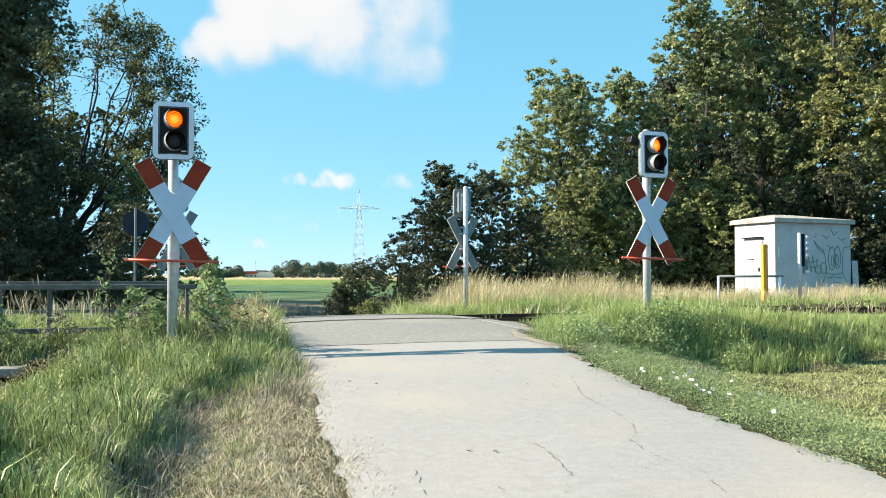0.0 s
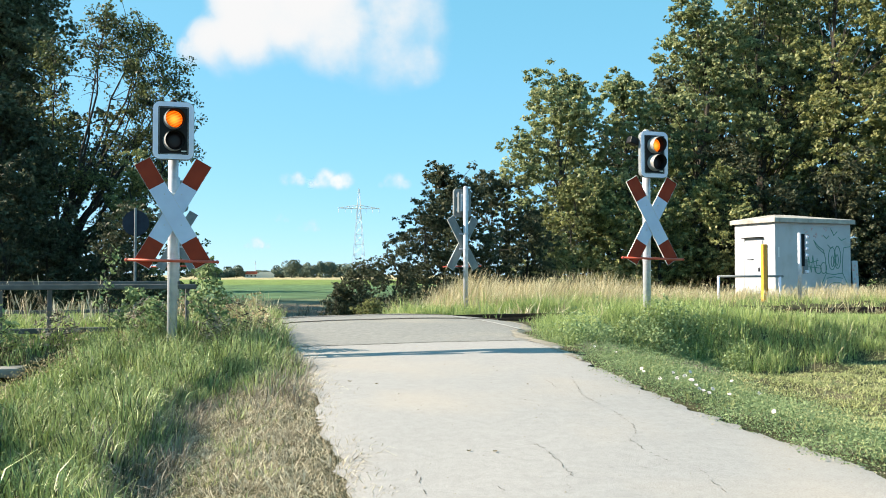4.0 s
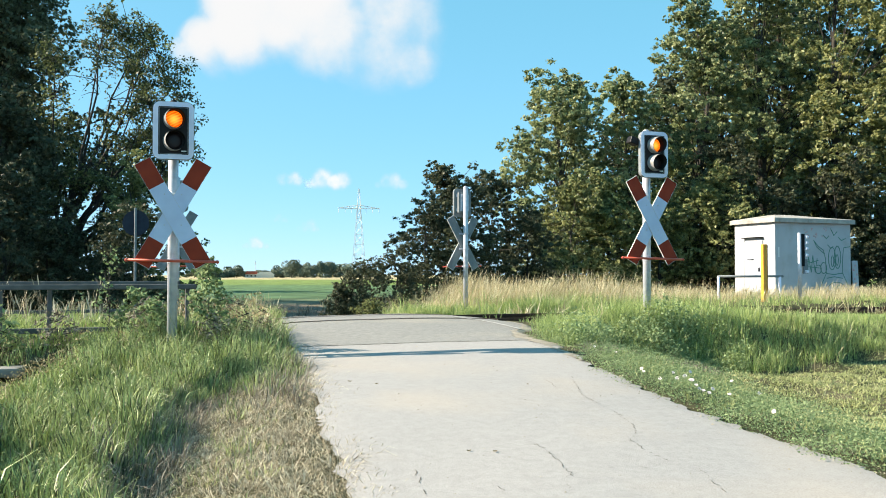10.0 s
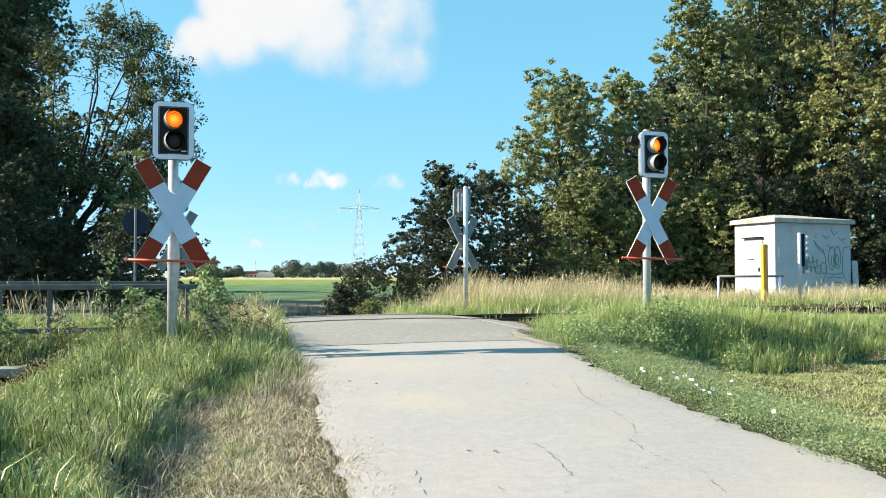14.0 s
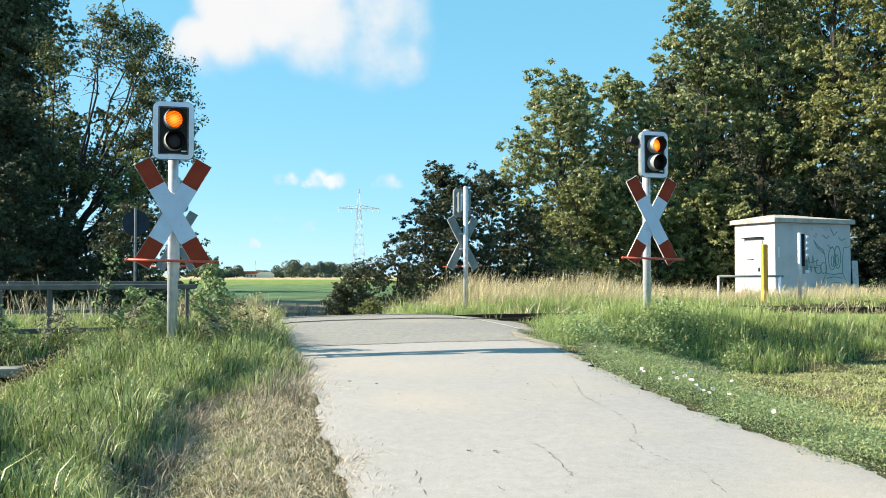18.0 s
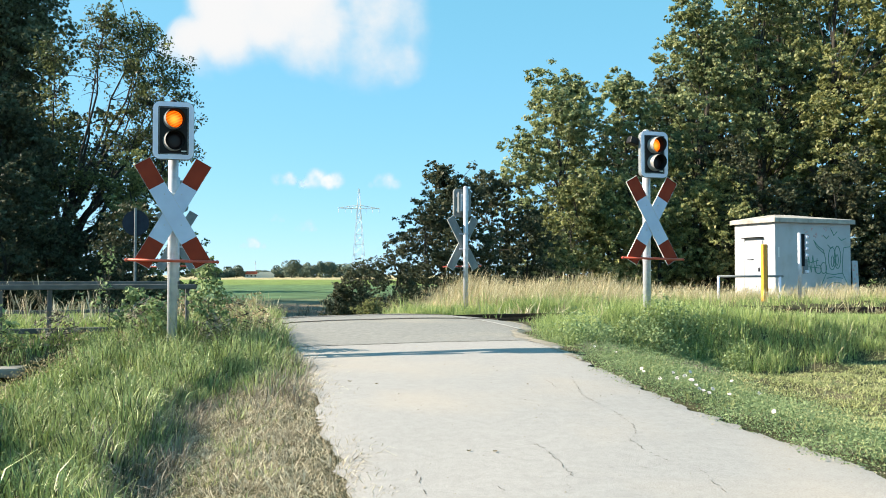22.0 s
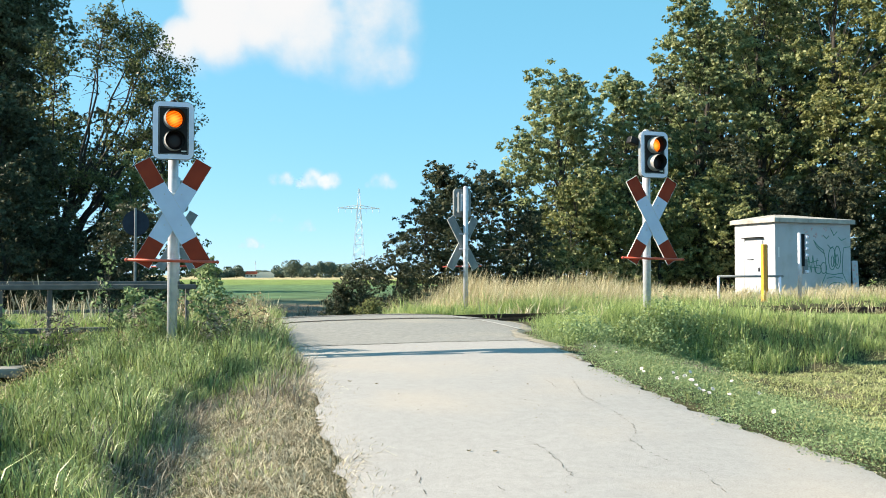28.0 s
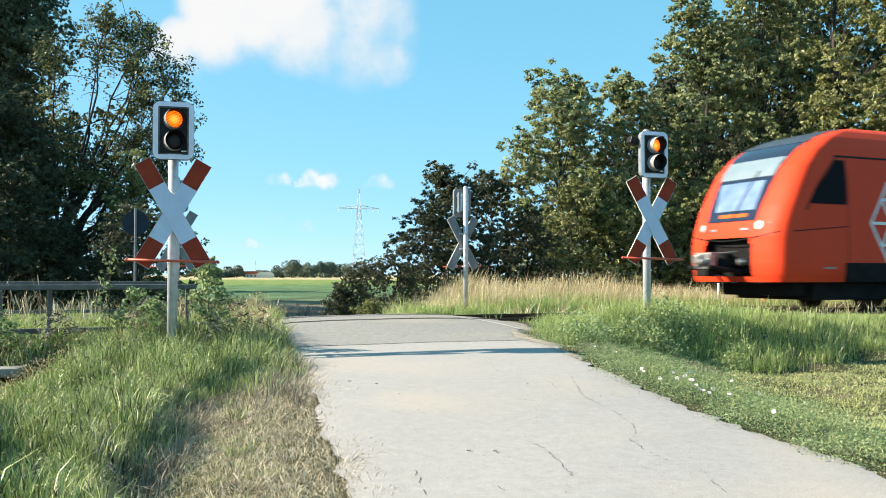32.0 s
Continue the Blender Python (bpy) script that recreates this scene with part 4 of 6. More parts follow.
def build_train():
    t = thing("railcar", pose(0, 0, 0), "orange-red diesel railcar with raked nose and dark windscreen", "train")
    zs = sorted(set(NOSE_Z + list(np.linspace(0.6, 3.76, 26))))
    ang = np.linspace(-1, 1, 61)
    tail = [TRAIN_L, 20, 14, 9, 6, 4]

    def row(z):
        w = float(np.interp(z, NOSE_Z, NOSE_W))
        out = [Vector((x, -w, z)) for x in tail]
        for k in ang:
            out.append(front(z, w * math.copysign(abs(math.sin(k * math.pi / 2)) ** (2 / BLUNT), k)))
        return out + [Vector((x, w, z)) for x in tail[::-1]]

    bm = B()
    pts = [row(z) for z in zs]
    g = [[bm.verts.new(p) for p in r] for r in pts]
    n = len(g[0]) - 1
    for i in range(len(zs) - 1):
        for j in range(n):
            mz, my = (zs[i] + zs[i + 1]) / 2, (pts[i][j].y + pts[i][j + 1].y) / 2
            if 0.66 < mz < 1.5 - 0.12 * abs(my) and abs(my) < 0.7 and pts[i][j].x < 1.1:
                continue
            bm.faces.new((g[i][j], g[i][j + 1], g[i + 1][j + 1], g[i + 1][j]))
        bm.faces.new((g[i][n], g[i][0], g[i + 1][0], g[i + 1][n]))
    for j in range(n // 2):
        bm.faces.new(list(dict.fromkeys((g[-1][j], g[-1][j + 1], g[-1][n - j - 1], g[-1][n - j]))))
    bmesh.ops.delete(bm, geom=[v for v in bm.verts if not v.link_faces], context="VERTS")
    part("body", bm, M["train_red"], t, "glossy orange-red body shell", True)
    ws = part("windscreen", patch(lambda i, j: front(1.83 + 1.86 * i, (2 * j - 1) * (0.7 + 0.2 * i), 0.02), 36, 24), M["glass"], t, "dark raked windscreen", True)
    part("sun_blind", patch(lambda i, j: front(2.72 + 0.4 * i, (2 * j - 1) * (0.76 + 0.05 * i), 0.028), 6, 16), M["blind"], ws, "pale sun blind", True)
    # pale blue patch, a sky reflection put on the glass as colour
    part("painted_reflection", patch(lambda i, j: front(2.04 + 0.6 * i, -0.62 + (1.12 + 0.16 * i) * j, 0.026), 6, 16), M["sky_reflection"], ws, "pale blue reflection painted on the lower windscreen", True)
    part("display", patch(lambda i, j: front(1.9 + 0.075 * i, -0.46 + 0.8 * j, 0.028), 2, 12), M["led"], ws, "lit red destination display", True)
    part("wiper", patch(lambda i, j: front(1.86 + 1.0 * i, -0.1 - 0.25 * i + 0.03 * j, 0.04), 8, 1), M["black"], ws)
    part("roof_panel", patch(lambda i, j: front(3.42 + 0.36 * i, (2 * j - 1) * (0.94 - 0.14 * i), 0.032), 16, 20), M["train_roof"], t, "dark roof panel", True)
    part("coupler_bay", box(B(), (1.35, 0, 1.04), (1.1, 1.56, 0.94)), M["black"], t, "dark recess for the coupler")
    c = part("coupler", rod(rod(B(), (0.1, 0, 1.0), (1.0, 0, 1.0), 0.12, seg=16), (0.3, 0, 1.0), (0.62, 0, 1.0), 0.21, seg=20), M["train_dark"], t, "dark automatic coupler shank", True)
    part("coupler_face", box(box(B(), (0.06, 0, 1.02), (0.2, 0.44, 0.34), 0.035), (-0.09, 0.06, 1.05), (0.12, 0.2, 0.18), 0.03), M["train_grey"], c, "bare metal coupler head")
    part("coupler_cone", rod(B(), (-0.02, -0.12, 1.0), (-0.2, -0.12, 1.0), 0.085, 0.05, 16), M["train_grey"], c, "bare metal guide cone", True)
    part("coupler_cup", ring([(-0.12 + 0.1 * math.cos(a * 0.393), 1.0 + 0.1 * math.sin(a * 0.393)) for a in range(16)], [(-0.12 + 0.07 * math.cos(a * 0.393), 1.0 + 0.07 * math.sin(a * 0.393)) for a in range(16)], -0.1, 0.02), M["train_grey"], c).matrix_basis = Matrix.Rotation(radians(90), 4, "Z") @ Matrix.Translation((0.24, 0.06, 0))
    part("contact_box", box(B(), (0.06, 0.0, 0.78), (0.26, 0.36, 0.12), 0.02), M["train_dark"], c, "dark electric contact box")
    for k in (-0.3, 0.3):
        part("link", rod(B(), (0.1, k * 0.6, 1.16), (0.6, k, 1.2), 0.022, seg=8), M["train_grey"], c)
        part("spring_can", rod(B(), (0.62, k, 1.0), (0.95, k * 1.2, 1.0), 0.07, seg=12), M["train_grey"], c, "grey spring can", True)
    for k in (-1, 1):
        part("coupler_hose", rod(B(), (-0.1, 0.28 * k, 0.9), (0.8, 0.42 * k, 0.78), 0.045), M["black"], c)
        for nm, zc, yc, rr, mt, lb in (("headlight_bezel", 1.72, 0.82, 0.085, "train_grey", "bright lamp bezel"), ("headlight", 1.72, 0.82, 0.065, "lamp_white", "clear headlight lens"), ("tail_light", 1.64, 0.58, 0.045, "dark_lens", "dark red tail lens")):
            off = 0.016 if nm == "headlight" else 0.01
            part(nm, patch(lambda i, j: front(zc + rr * i * math.sin(2 * math.pi * j), k * (yc + rr * i * math.cos(2 * math.pi * j)), off), 3, 20), M[mt], t, lb, True)
        part("badge_bar", patch(lambda i, j: front(1.63 + 0.05 * i, k * 0.45 - 0.08 + 0.16 * j, 0.014), 1, 4), M["train_grey"], t)
        part("cab_window", patch(lambda i, j: (lambda z: flank(z, (1 - j) * float(np.interp(z, [2.13, 2.52, 3.0], [1.42, 1.71, 2.16])) + j * 2.41, k, 0.012))(2.13 + 0.88 * i), 10, 8), M["side_glass"], t, "dark cab side window", True)
        part("window_band_line", patch(lambda i, j: flank(3.07 + 0.04 * j, 2.15 + 22 * i, k, 0.006), 24, 1), M["black"], t)
        part("window_arc", patch(lambda i, j: flank(2.0 + 1.09 * i, float(np.interp(2.0 + 1.09 * i, [2.0, 2.52, 3.09], [1.33, 1.66, 2.2])) + 0.04 * j, k, 0.006), 12, 1), M["black"], t)
        part("seam", patch(lambda i, j: flank(1.57 + 0.12 * i + 0.02 * j, 1.02 + 1.42 * i, k, 0.006), 12, 1), M["black"], t)
        part("nose_seam", patch(lambda i, j: front(1.42 + 0.15 * i ** 2 + 0.02 * j, k * 1.28 * i, 0.006), 14, 1), M["black"], t)
        part("door_seam", patch(lambda i, j: flank(0.7 + 2.4 * i, 2.44 + 0.015 * j, k, 0.006), 6, 1), M["black"], t)
        # dark patch that puts the lower side's dark reflection into colour
        part("dark_lower_side", patch(lambda i, j: flank(0.6 + 0.38 * i, 2.36 + 24 * j, k, 0.012), 2, 12), M["train_dark"], t, "lower side coloured dark grey for its dark reflection", True)
        part("step_mark", patch(lambda i, j: flank(0.86 + 0.04 * i, 1.8 + 0.3 * j, k, 0.01), 1, 2), M["train_grey"], t)
        for q in range(6):
            part("side_window", patch(lambda i, j: flank(1.75 + 1.1 * i, 6.4 + 2.9 * q + 2.4 * j, k, 0.012), 6, 2), M["side_glass"], t, "dark passenger window", True)
        for a, b in (((3.05, 1.78), (3.55, 2.62)), ((3.05, 1.78), (3.55, 0.94)), ((3.05, 1.78), (4.6, 1.78)), ((3.35, 2.26), (4.4, 2.26)), ((3.35, 1.34), (4.4, 1.34)), ((3.35, 2.26), (4.1, 0.94)), ((3.35, 1.34), (4.1, 2.62)), ((3.55, 2.62), (4.1, 2.62)), ((3.55, 0.94), (4.1, 0.94))):
            part("white_line", line_on(a, b, 0.06, k), M["chalk"], t, "white graphic line")
    part("lip", patch(lambda i, j: front(0.6 + 0.11 * i, (2 * j - 1) * 1.25, 0.03), 2, 30), M["train_red"], t, "", True)
    # black filler box added for the dark under the nose
    part("nose_underfill", box(B(), (1.85, 0, 0.47), (1.2, 1.9, 0.3), 0.05), M["train_dark"], t, "black filler box for the dark under the nose")
    # the underframe also reaches low to stand for the shadow below the car
    part("underframe", box(B(), (TRAIN_L / 2 + 0.6, 0, 0.46), (TRAIN_L - 2.4, 2.2, 0.44), 0.03), M["train_dark"], t, "black underframe")
    for x in (3.6, 5.5, 21.5, 23.4):
        for k in (-0.75, 0.75):
            part("wheel", rod(rod(B(), (x, k - 0.06, 0.38), (x, k + 0.06, 0.38), 0.38, seg=28), (x, k - 0.09, 0.38), (x, k + 0.09, 0.38), 0.14, seg=16), M["rust"], t, "steel wheel", True)
    part("roof_unit", box(B(), (9.5, 0, 3.84), (3.4, 1.6, 0.22), 0.06), M["train_dark"], t, "grey roof unit")
    return t


railcar = build_train()
SPEED = 28.0


def train_pose(t):
    # the coupler passes s = 5.38 m at 32 s
    s = 5.38 + SPEED * (32.0 - t) + 0.31
    x, y = xy(s, 0.0)
    return pose(x, y, 0.79, 0, 0, YAW)


# ---- grass and leaves ----
rng = np.random.default_rng(7)


def scatter(n, x0, x1, y0, y1, keep):
    """n random spots in a stretch of the plan, kept where keep(x, y) exceeds chance; sparser towards the far flanks."""
    x, y = rng.uniform(x0, x1, n), rng.uniform(y0, y1, n)
    k = rng.uniform(0, 1, n) < keep(x, y) * np.where(np.abs(x) < 0.53 * y + 0.2, 1.0, 0.25)
    return x[k], y[k]


def patchy(x, y, f=1.0, seed=0.0):
    return 0.5 + 0.25 * np.sin(x * 2.1 * f + seed + 1.3 * np.sin(y * 1.7 * f)) + 0.25 * np.sin(y * 2.7 * f - seed + 1.1 * np.sin(x * 1.9 * f))


def off_left(x, y):
    return left_edge(y) - x


def off_right(x, y):
    return x - right_edge(y)


def tufts(name, x, y, h, per, spread, lean, width, material, label, category="grass", head=0.0, wind=0.06, origin=None):
    """Tufts whose blades splay from a root; x, y and h are the tufts'."""
    k = rng.poisson(per, len(x)) + 1
    i = np.repeat(np.arange(len(x)), k)
    n = len(i)
    a = rng.uniform(0, 2 * np.pi, n)
    r = spread * np.sqrt(rng.uniform(0, 1, n))
    bx, by = x[i] + r * np.cos(a), y[i] + r * np.sin(a)
    hh = h[i] * rng.uniform(0.45, 1.1, n)
    z = ground_z(bx, by) - 0.02
    out = lean * hh * rng.uniform(0.15, 1.25, n)
    ox, oy = out * np.cos(a) + wind * hh * rng.uniform(0.3, 1.5, n), out * np.sin(a)
    f = rng.uniform(0, 2 * np.pi, n)
    side = np.stack([np.cos(f), np.sin(f), np.zeros(n)], -1) * (width * rng.uniform(0.55, 1.4, n))[:, None]
    base = np.stack([bx, by, z], -1)
    mid = base + np.stack([ox * 0.32, oy * 0.32, hh * 0.58], -1)
    tip = base + np.stack([ox, oy, hh * np.clip(1 - 0.38 * (out / hh) ** 1.5, 0.15, 1)], -1)
    if head:
        lo = tip + (mid - tip) * head
        V = np.stack([base - side * 0.25, base + side * 0.25, mid + side * 0.25, mid - side * 0.25, lo - side, lo + side, tip], 1)
        F = np.array([[0, 1, 2], [0, 2, 3], [3, 2, 4], [2, 5, 4], [4, 5, 6]])
    else:
        V = np.stack([base - side * 0.8, base + side * 0.8, mid + side * 0.8, mid - side * 0.8, tip], 1)
        F = np.array([[0, 1, 2], [0, 2, 3], [3, 2, 4]])
    m = V.shape[1]
    FF = (np.arange(n) * m)[:, None, None] + F[None]
    if origin is not None:
        V = V - np.array(origin)
    ob = new(name, mesh_np(name, V.reshape(-1, 3), FF.reshape(-1, 3), material))
    ob.location = origin or (0, 0, 0)
    return tagged(ob, label, category, kind="stuff")


CLUMPS = []


def grow():
    U = lambda x, y: su(x, y)[1]
    S = lambda x, y: su(x, y)[0]
    # near bank by the road
    edge = lambda x, y: off_left(x, y) + 0.15 * np.sin(y * 2.3) + 0.45 * sm(7, 9.5, y) - 0.36 * (1 - sm(6, 8.5, y)) - 0.2 * np.exp(-((y - 6.3) / 1.3) ** 2)
    x, y = scatter(52000, -6.5, 0.3, 2.4, 12.5, lambda x, y: sm(0.6, 0.9, edge(x, y)) * (U(x, y) < -2.9) * (1 - 0.35 * (1 - sm(4.5, 6.0, y))) * (1 - sm(3.9, 4.3, -x) * sm(8.5, 8.9, y)))
    h = (0.03 + 0.06 * patchy(x, y, 0.8) + 0.16 * patchy(x, y, 4.2, 1.0) ** 1.7) * rng.uniform(0.4, 1.4, len(x)) * (1 + 0.5 * sm(5, 8, y)) * (1 - 0.45 * sm(3.2, 4.2, -x) * sm(7.0, 8.5, y)) * (1 + 0.45 * sm(8, 10, y)) * (1 + 0.6 * (1 - sm(5.2, 7.2, y)))
    h = h * (1 - 0.8 * sm(3.9, 4.3, -x) * sm(8.4, 8.9, y))
    tufts("grass_bank", x, y, h * 0.95, 6, 0.04, 0.8, 0.0034, M["grass"], "green roadside grass mixed with dry blades", wind=0.0)
    # tall grass added out of view on the left, to shade the near sward
    tx, ty = scatter(17000, -6.0, -2.2, 4.4, 7.6, lambda x, y: (x / y < -0.53) * (x / y > -0.74))
    tufts("unseen_shade_grass", tx, ty, rng.uniform(0.25, 0.6, len(tx)), 9, 0.05, 0.2, 0.004, M["grass"], "tall grass added out of view to shade the near verge")
    # short broad leaves that catch the light on top of the sward
    k = rng.uniform(0, 1, len(x)) < 0.55 * (0.25 + 0.75 * sm(5.2, 7.4, y))
    lx, ly, lh = np.repeat(x[k], 2), np.repeat(y[k], 2), np.repeat(h[k], 2)
    lx, ly = lx + rng.normal(0, 0.03, len(lx)), ly + rng.normal(0, 0.03, len(lx))
    V, F = leaf_quads(np.stack([lx, ly, ground_z(lx, ly) + lh * rng.uniform(0.25, 0.85, len(lx))], -1), np.array([[-0.3, -0.2, 0.5]]), 0.022, 0.13)
    tagged(new("sward_leaves", mesh_np("sward_leaves", V, F, M["grass"])), "short bent grass leaves on top of the sward", "grass", kind="stuff")
    x, y = scatter(420, -6.5, 0.3, 2.8, 11.5, lambda x, y: sm(0.7, 1.0, edge(x, y)) * (U(x, y) < -2.9) * patchy(x, y, 1.4, 5.0))
    tufts("grass_seed_stems", x, y, rng.uniform(0.22, 0.42, len(x)), 2, 0.06, 0.45, 0.0034, M["dry"], "pale dry seed stems standing in the grass", head=0.5)
    x, y = scatter(60000, -6.5, 0.3, 2.6, 10.5, lambda x, y: sm(0.7, 0.95, edge(x, y)) * (U(x, y) < -2.9) * (patchy(x, y, 1.9, 3.0) > 0.55) * ((x > -3.9) | (y < 8.4)))
    leaves_on("bank_weeds", x, y, 0.2, 0.0085, M["clover"], "small leafy weeds among the grass")
    # rank growth left of the road between the pole and the rails
    x, y = scatter(3800, -4.6, -1.5, 10.2, 15.0, lambda x, y: sm(0.05, 0.2, off_left(x, y)) * (1 - sm(1.3, 1.9, off_left(x, y))) * (U(x, y) < -1.4))
    tufts("grass_rank", x, y, rng.uniform(0.2, 0.46, len(x)) * (1 - 0.5 * sm(11.5, 13.5, y)), 9, 0.06, 0.7, 0.0042, M["grass"], "rank olive growth beside the pole")
    x, y = scatter(2400, -3.6, -1.6, 10.5, 13.0, lambda x, y: sm(0.1, 0.3, off_left(x, y)) * (1 - sm(1.1, 1.6, off_left(x, y))) * (patchy(x, y, 2.0, 1.0) > 0.45))
    leaves_on("pole_scrub", x, y, 0.42, 0.016, M["clover"], "leafy weeds massed beside the pole")
    x, y = scatter(280, -4.2, -2.0, 10.4, 15.5, lambda x, y: sm(0.1, 0.3, off_left(x, y)) * (1 - sm(0.9, 1.3, off_left(x, y))))
    tufts("dry_weeds", x, y, rng.uniform(0.3, 0.62, len(x)), 4, 0.07, 0.45, 0.0042, M["dry"], "tall dry seeding weeds beside the road", head=0.4)
    x, y = scatter(260, -8.5, -4.2, 12.0, 15.5, lambda x, y: 0.7 + 0.0 * x)
    tufts("pale_seed_heads", x, y, rng.uniform(0.45, 0.8, len(x)), 2, 0.06, 0.2, 0.009, M["straw"], "pale feathery seed heads behind the guard rail", head=0.35)
    x, y = rng.normal(-3.0, 0.28, 110), rng.normal(9.75, 0.16, 110)
    tufts("pole_foot_grass", x, y, rng.uniform(0.2, 0.36, 110), 12, 0.05, 0.6, 0.0032, M["grass"], "grass and weeds round the foot of the pole")
    # tall tufts that hang over the road near the pole
    x, y = scatter(760, -3.6, 0.3, 7.3, 11.2, lambda x, y: sm(0.02, 0.15, off_left(x, y)) * (1 - sm(0.6, 0.9, off_left(x, y))) * (0.35 + 0.65 * sm(7.5, 9, y)))
    tufts("grass_overhang", x, y, rng.uniform(0.14, 0.3, len(x)) * (1 + 0.4 * sm(8.6, 9.6, y)), 18, 0.06, 0.9, 0.0034, M["grass"], "tall tufts hanging over the road edge")
    x, y = scatter(520, -3.4, 0.0, 7.5, 10.6, lambda x, y: sm(-0.04, 0.06, off_left(x, y)) * (1 - sm(0.2, 0.36, off_left(x, y))) * sm(7.5, 8.4, y))
    tufts("edge_tufts", x, y, rng.uniform(0.1, 0.24, len(x)), 13, 0.06, 0.8, 0.003, M["grass"], "short tufts at the very edge of the asphalt")
    x, y = scatter(1500, -3.4, 0.0, 7.0, 10.4, lambda x, y: sm(-0.02, 0.08, off_left(x, y)) * (1 - sm(0.35, 0.6, off_left(x, y))))
    tufts("edge_thatch", x, y, rng.uniform(0.08, 0.24, len(x)), 9, 0.07, 1.0, 0.003, M["dead"], "withered grey stems along the edge of the asphalt", "dead grass")
    # taller dark tufts where the grass meets the cut straw
    x, y = scatter(5200, -3.2, 0.3, 2.6, 9.6, lambda x, y: sm(0.55, 0.66, edge(x, y)) * (1 - sm(0.85, 1.0, edge(x, y))) * (0.35 + 0.65 * (patchy(x, y, 1.6, 2.0) > 0.35)))
    tufts("grass_edge", x, y, rng.uniform(0.1, 0.24, len(x)), 15, 0.06, 0.5, 0.0028, M["grass"], "taller dark tufts at the edge of the cut straw")
    # withered stems matted in the crease below the sward
    x, y = scatter(8000, -3.4, 0.3, 4.2, 10.0, lambda x, y: sm(0.45, 0.55, edge(x, y)) * (1 - sm(0.72, 0.85, edge(x, y))) * (0.3 + 0.7 * (patchy(x, y, 1.2, 4.0) > 0.42)))
    tufts("dead_thatch", x, y, rng.uniform(0.1, 0.26, len(x)), 10, 0.07, 1.1, 0.0032, M["dead"], "grey withered stems matted along the crease", "dead grass")
    # cut straw along the road's edge
    x, y = scatter(12500, -3.9, 0.6, 2.6, 10.5, lambda x, y: (0.6 + 0.4 * patchy(x, y, 2.8, 2.0)) * sm(-0.3, 0.05, off_left(x, y) + 0.16 * patchy(x, y, 2.5) - 0.04) * (1 - sm(0.85, 1.2, edge(x, y))))
    tufts("straw_litter", x, y, rng.uniform(0.04, 0.13, len(x)), 14, 0.1, 2.0, 0.0027, M["straw"], "flattened dry straw along the road edge", "straw")
    x, y = scatter(1700, -3.5, 0.6, 2.6, 10, lambda x, y: sm(0.1, 0.4, off_left(x, y)) * (1 - sm(0.8, 1.1, edge(x, y))) * (patchy(x, y, 2.6, 3.0) > 0.5))
    tufts("stubble_greens", x, y, rng.uniform(0.05, 0.13, len(x)), 9, 0.05, 1.0, 0.004, M["mown"], "yellow-green regrowth in the cut straw", "grass")
    x, y = scatter(1500, -3.5, 0.6, 2.6, 11, lambda x, y: sm(0.15, 0.5, off_left(x, y)) * (1 - sm(1.0, 1.3, off_left(x, y))) * (patchy(x, y, 2.2, 1.0) > 0.6))
    tufts("grass_tufts", x, y, rng.uniform(0.06, 0.18, len(x)), 12, 0.04, 0.9, 0.003, M["grass"], "short green tufts between the straw")
    # embankment before the track
    def lush(x, y):
        u = U(x, y)
        return sm(-5.35, -5.1, u + 0.16 * np.sin(x * 1.7) + 0.08 * np.sin(x * 5.1)) * (u < -1.9) * sm(0.2, 0.5, off_right(x, y))
    x, y = scatter(30000, 0.8, 15, 9.5, 22, lush)
    h = (0.3 + 0.24 * patchy(x, y, 0.9, 2.0) + 0.14 * patchy(x, y, 4.0, 1.0)) * rng.uniform(0.55, 1.2, len(x)) * (1 - 0.55 * sm(2.0, 4.6, S(x, y)) * sm(-5.4, -4.4, U(x, y))) * (1 - 0.4 * sm(-3.0, -2.0, U(x, y)))
    tufts("grass_embankment", x, y, h * 0.64, 14, 0.08, 0.55, 0.0031, M["bank"], "lush tall green grass on the railway embankment", wind=0.0)
    x, y = scatter(9000, 0.8, 12, 9.5, 18, lambda x, y: lush(x, y) * (1 - sm(-4.6, -4.2, U(x, y))))
    tufts("grass_bank_foot", x, y, rng.uniform(0.15, 0.36, len(x)), 10, 0.06, 0.7, 0.0032, M["grass"], "tangled darker grass hanging over the foot of the bank")
    x, y = scatter(260, 1.5, 12, 9.5, 18, lambda x, y: lush(x, y) * (patchy(x, y, 1.1, 3.0) > 0.6))
    tufts("bank_seed_stems", x, y, rng.uniform(0.25, 0.45, len(x)), 2, 0.07, 0.3, 0.004, M["dry"], "pale seed stems standing out of the bank grass", head=0.45)
    # mown strip at its foot
    x, y = scatter(27000, 2.5, 7.5, 7, 14.0, lambda x, y: sm(0.9, 1.4, off_right(x, y)) * (U(x, y) < -4.6) * (x < 0.55 * y))
    tufts("grass_mown", x, y, rng.uniform(0.03, 0.085, len(x)), 3, 0.05, 1.4, 0.0055, M["mown"], "short yellowish mown grass at the foot of the bank")
    # along the rails and beyond
    def along(x, y):
        u = U(x, y)
        return np.where(np.abs(u) > 1.35, 1.0, (0.5 + 0.45 * sm(4, 6, np.abs(S(x, y) + 0.5))) * (np.abs(np.abs(u) - 0.75) > 0.12)) * (u < 12.5) * (u > -2.8) * ((off_left(x, y) > 0.25) | (off_right(x, y) > np.where(y > 16.6, -0.45, 0.3)))
    x, y = scatter(14000, -14, 21, 9, 36, along)
    u = U(x, y)
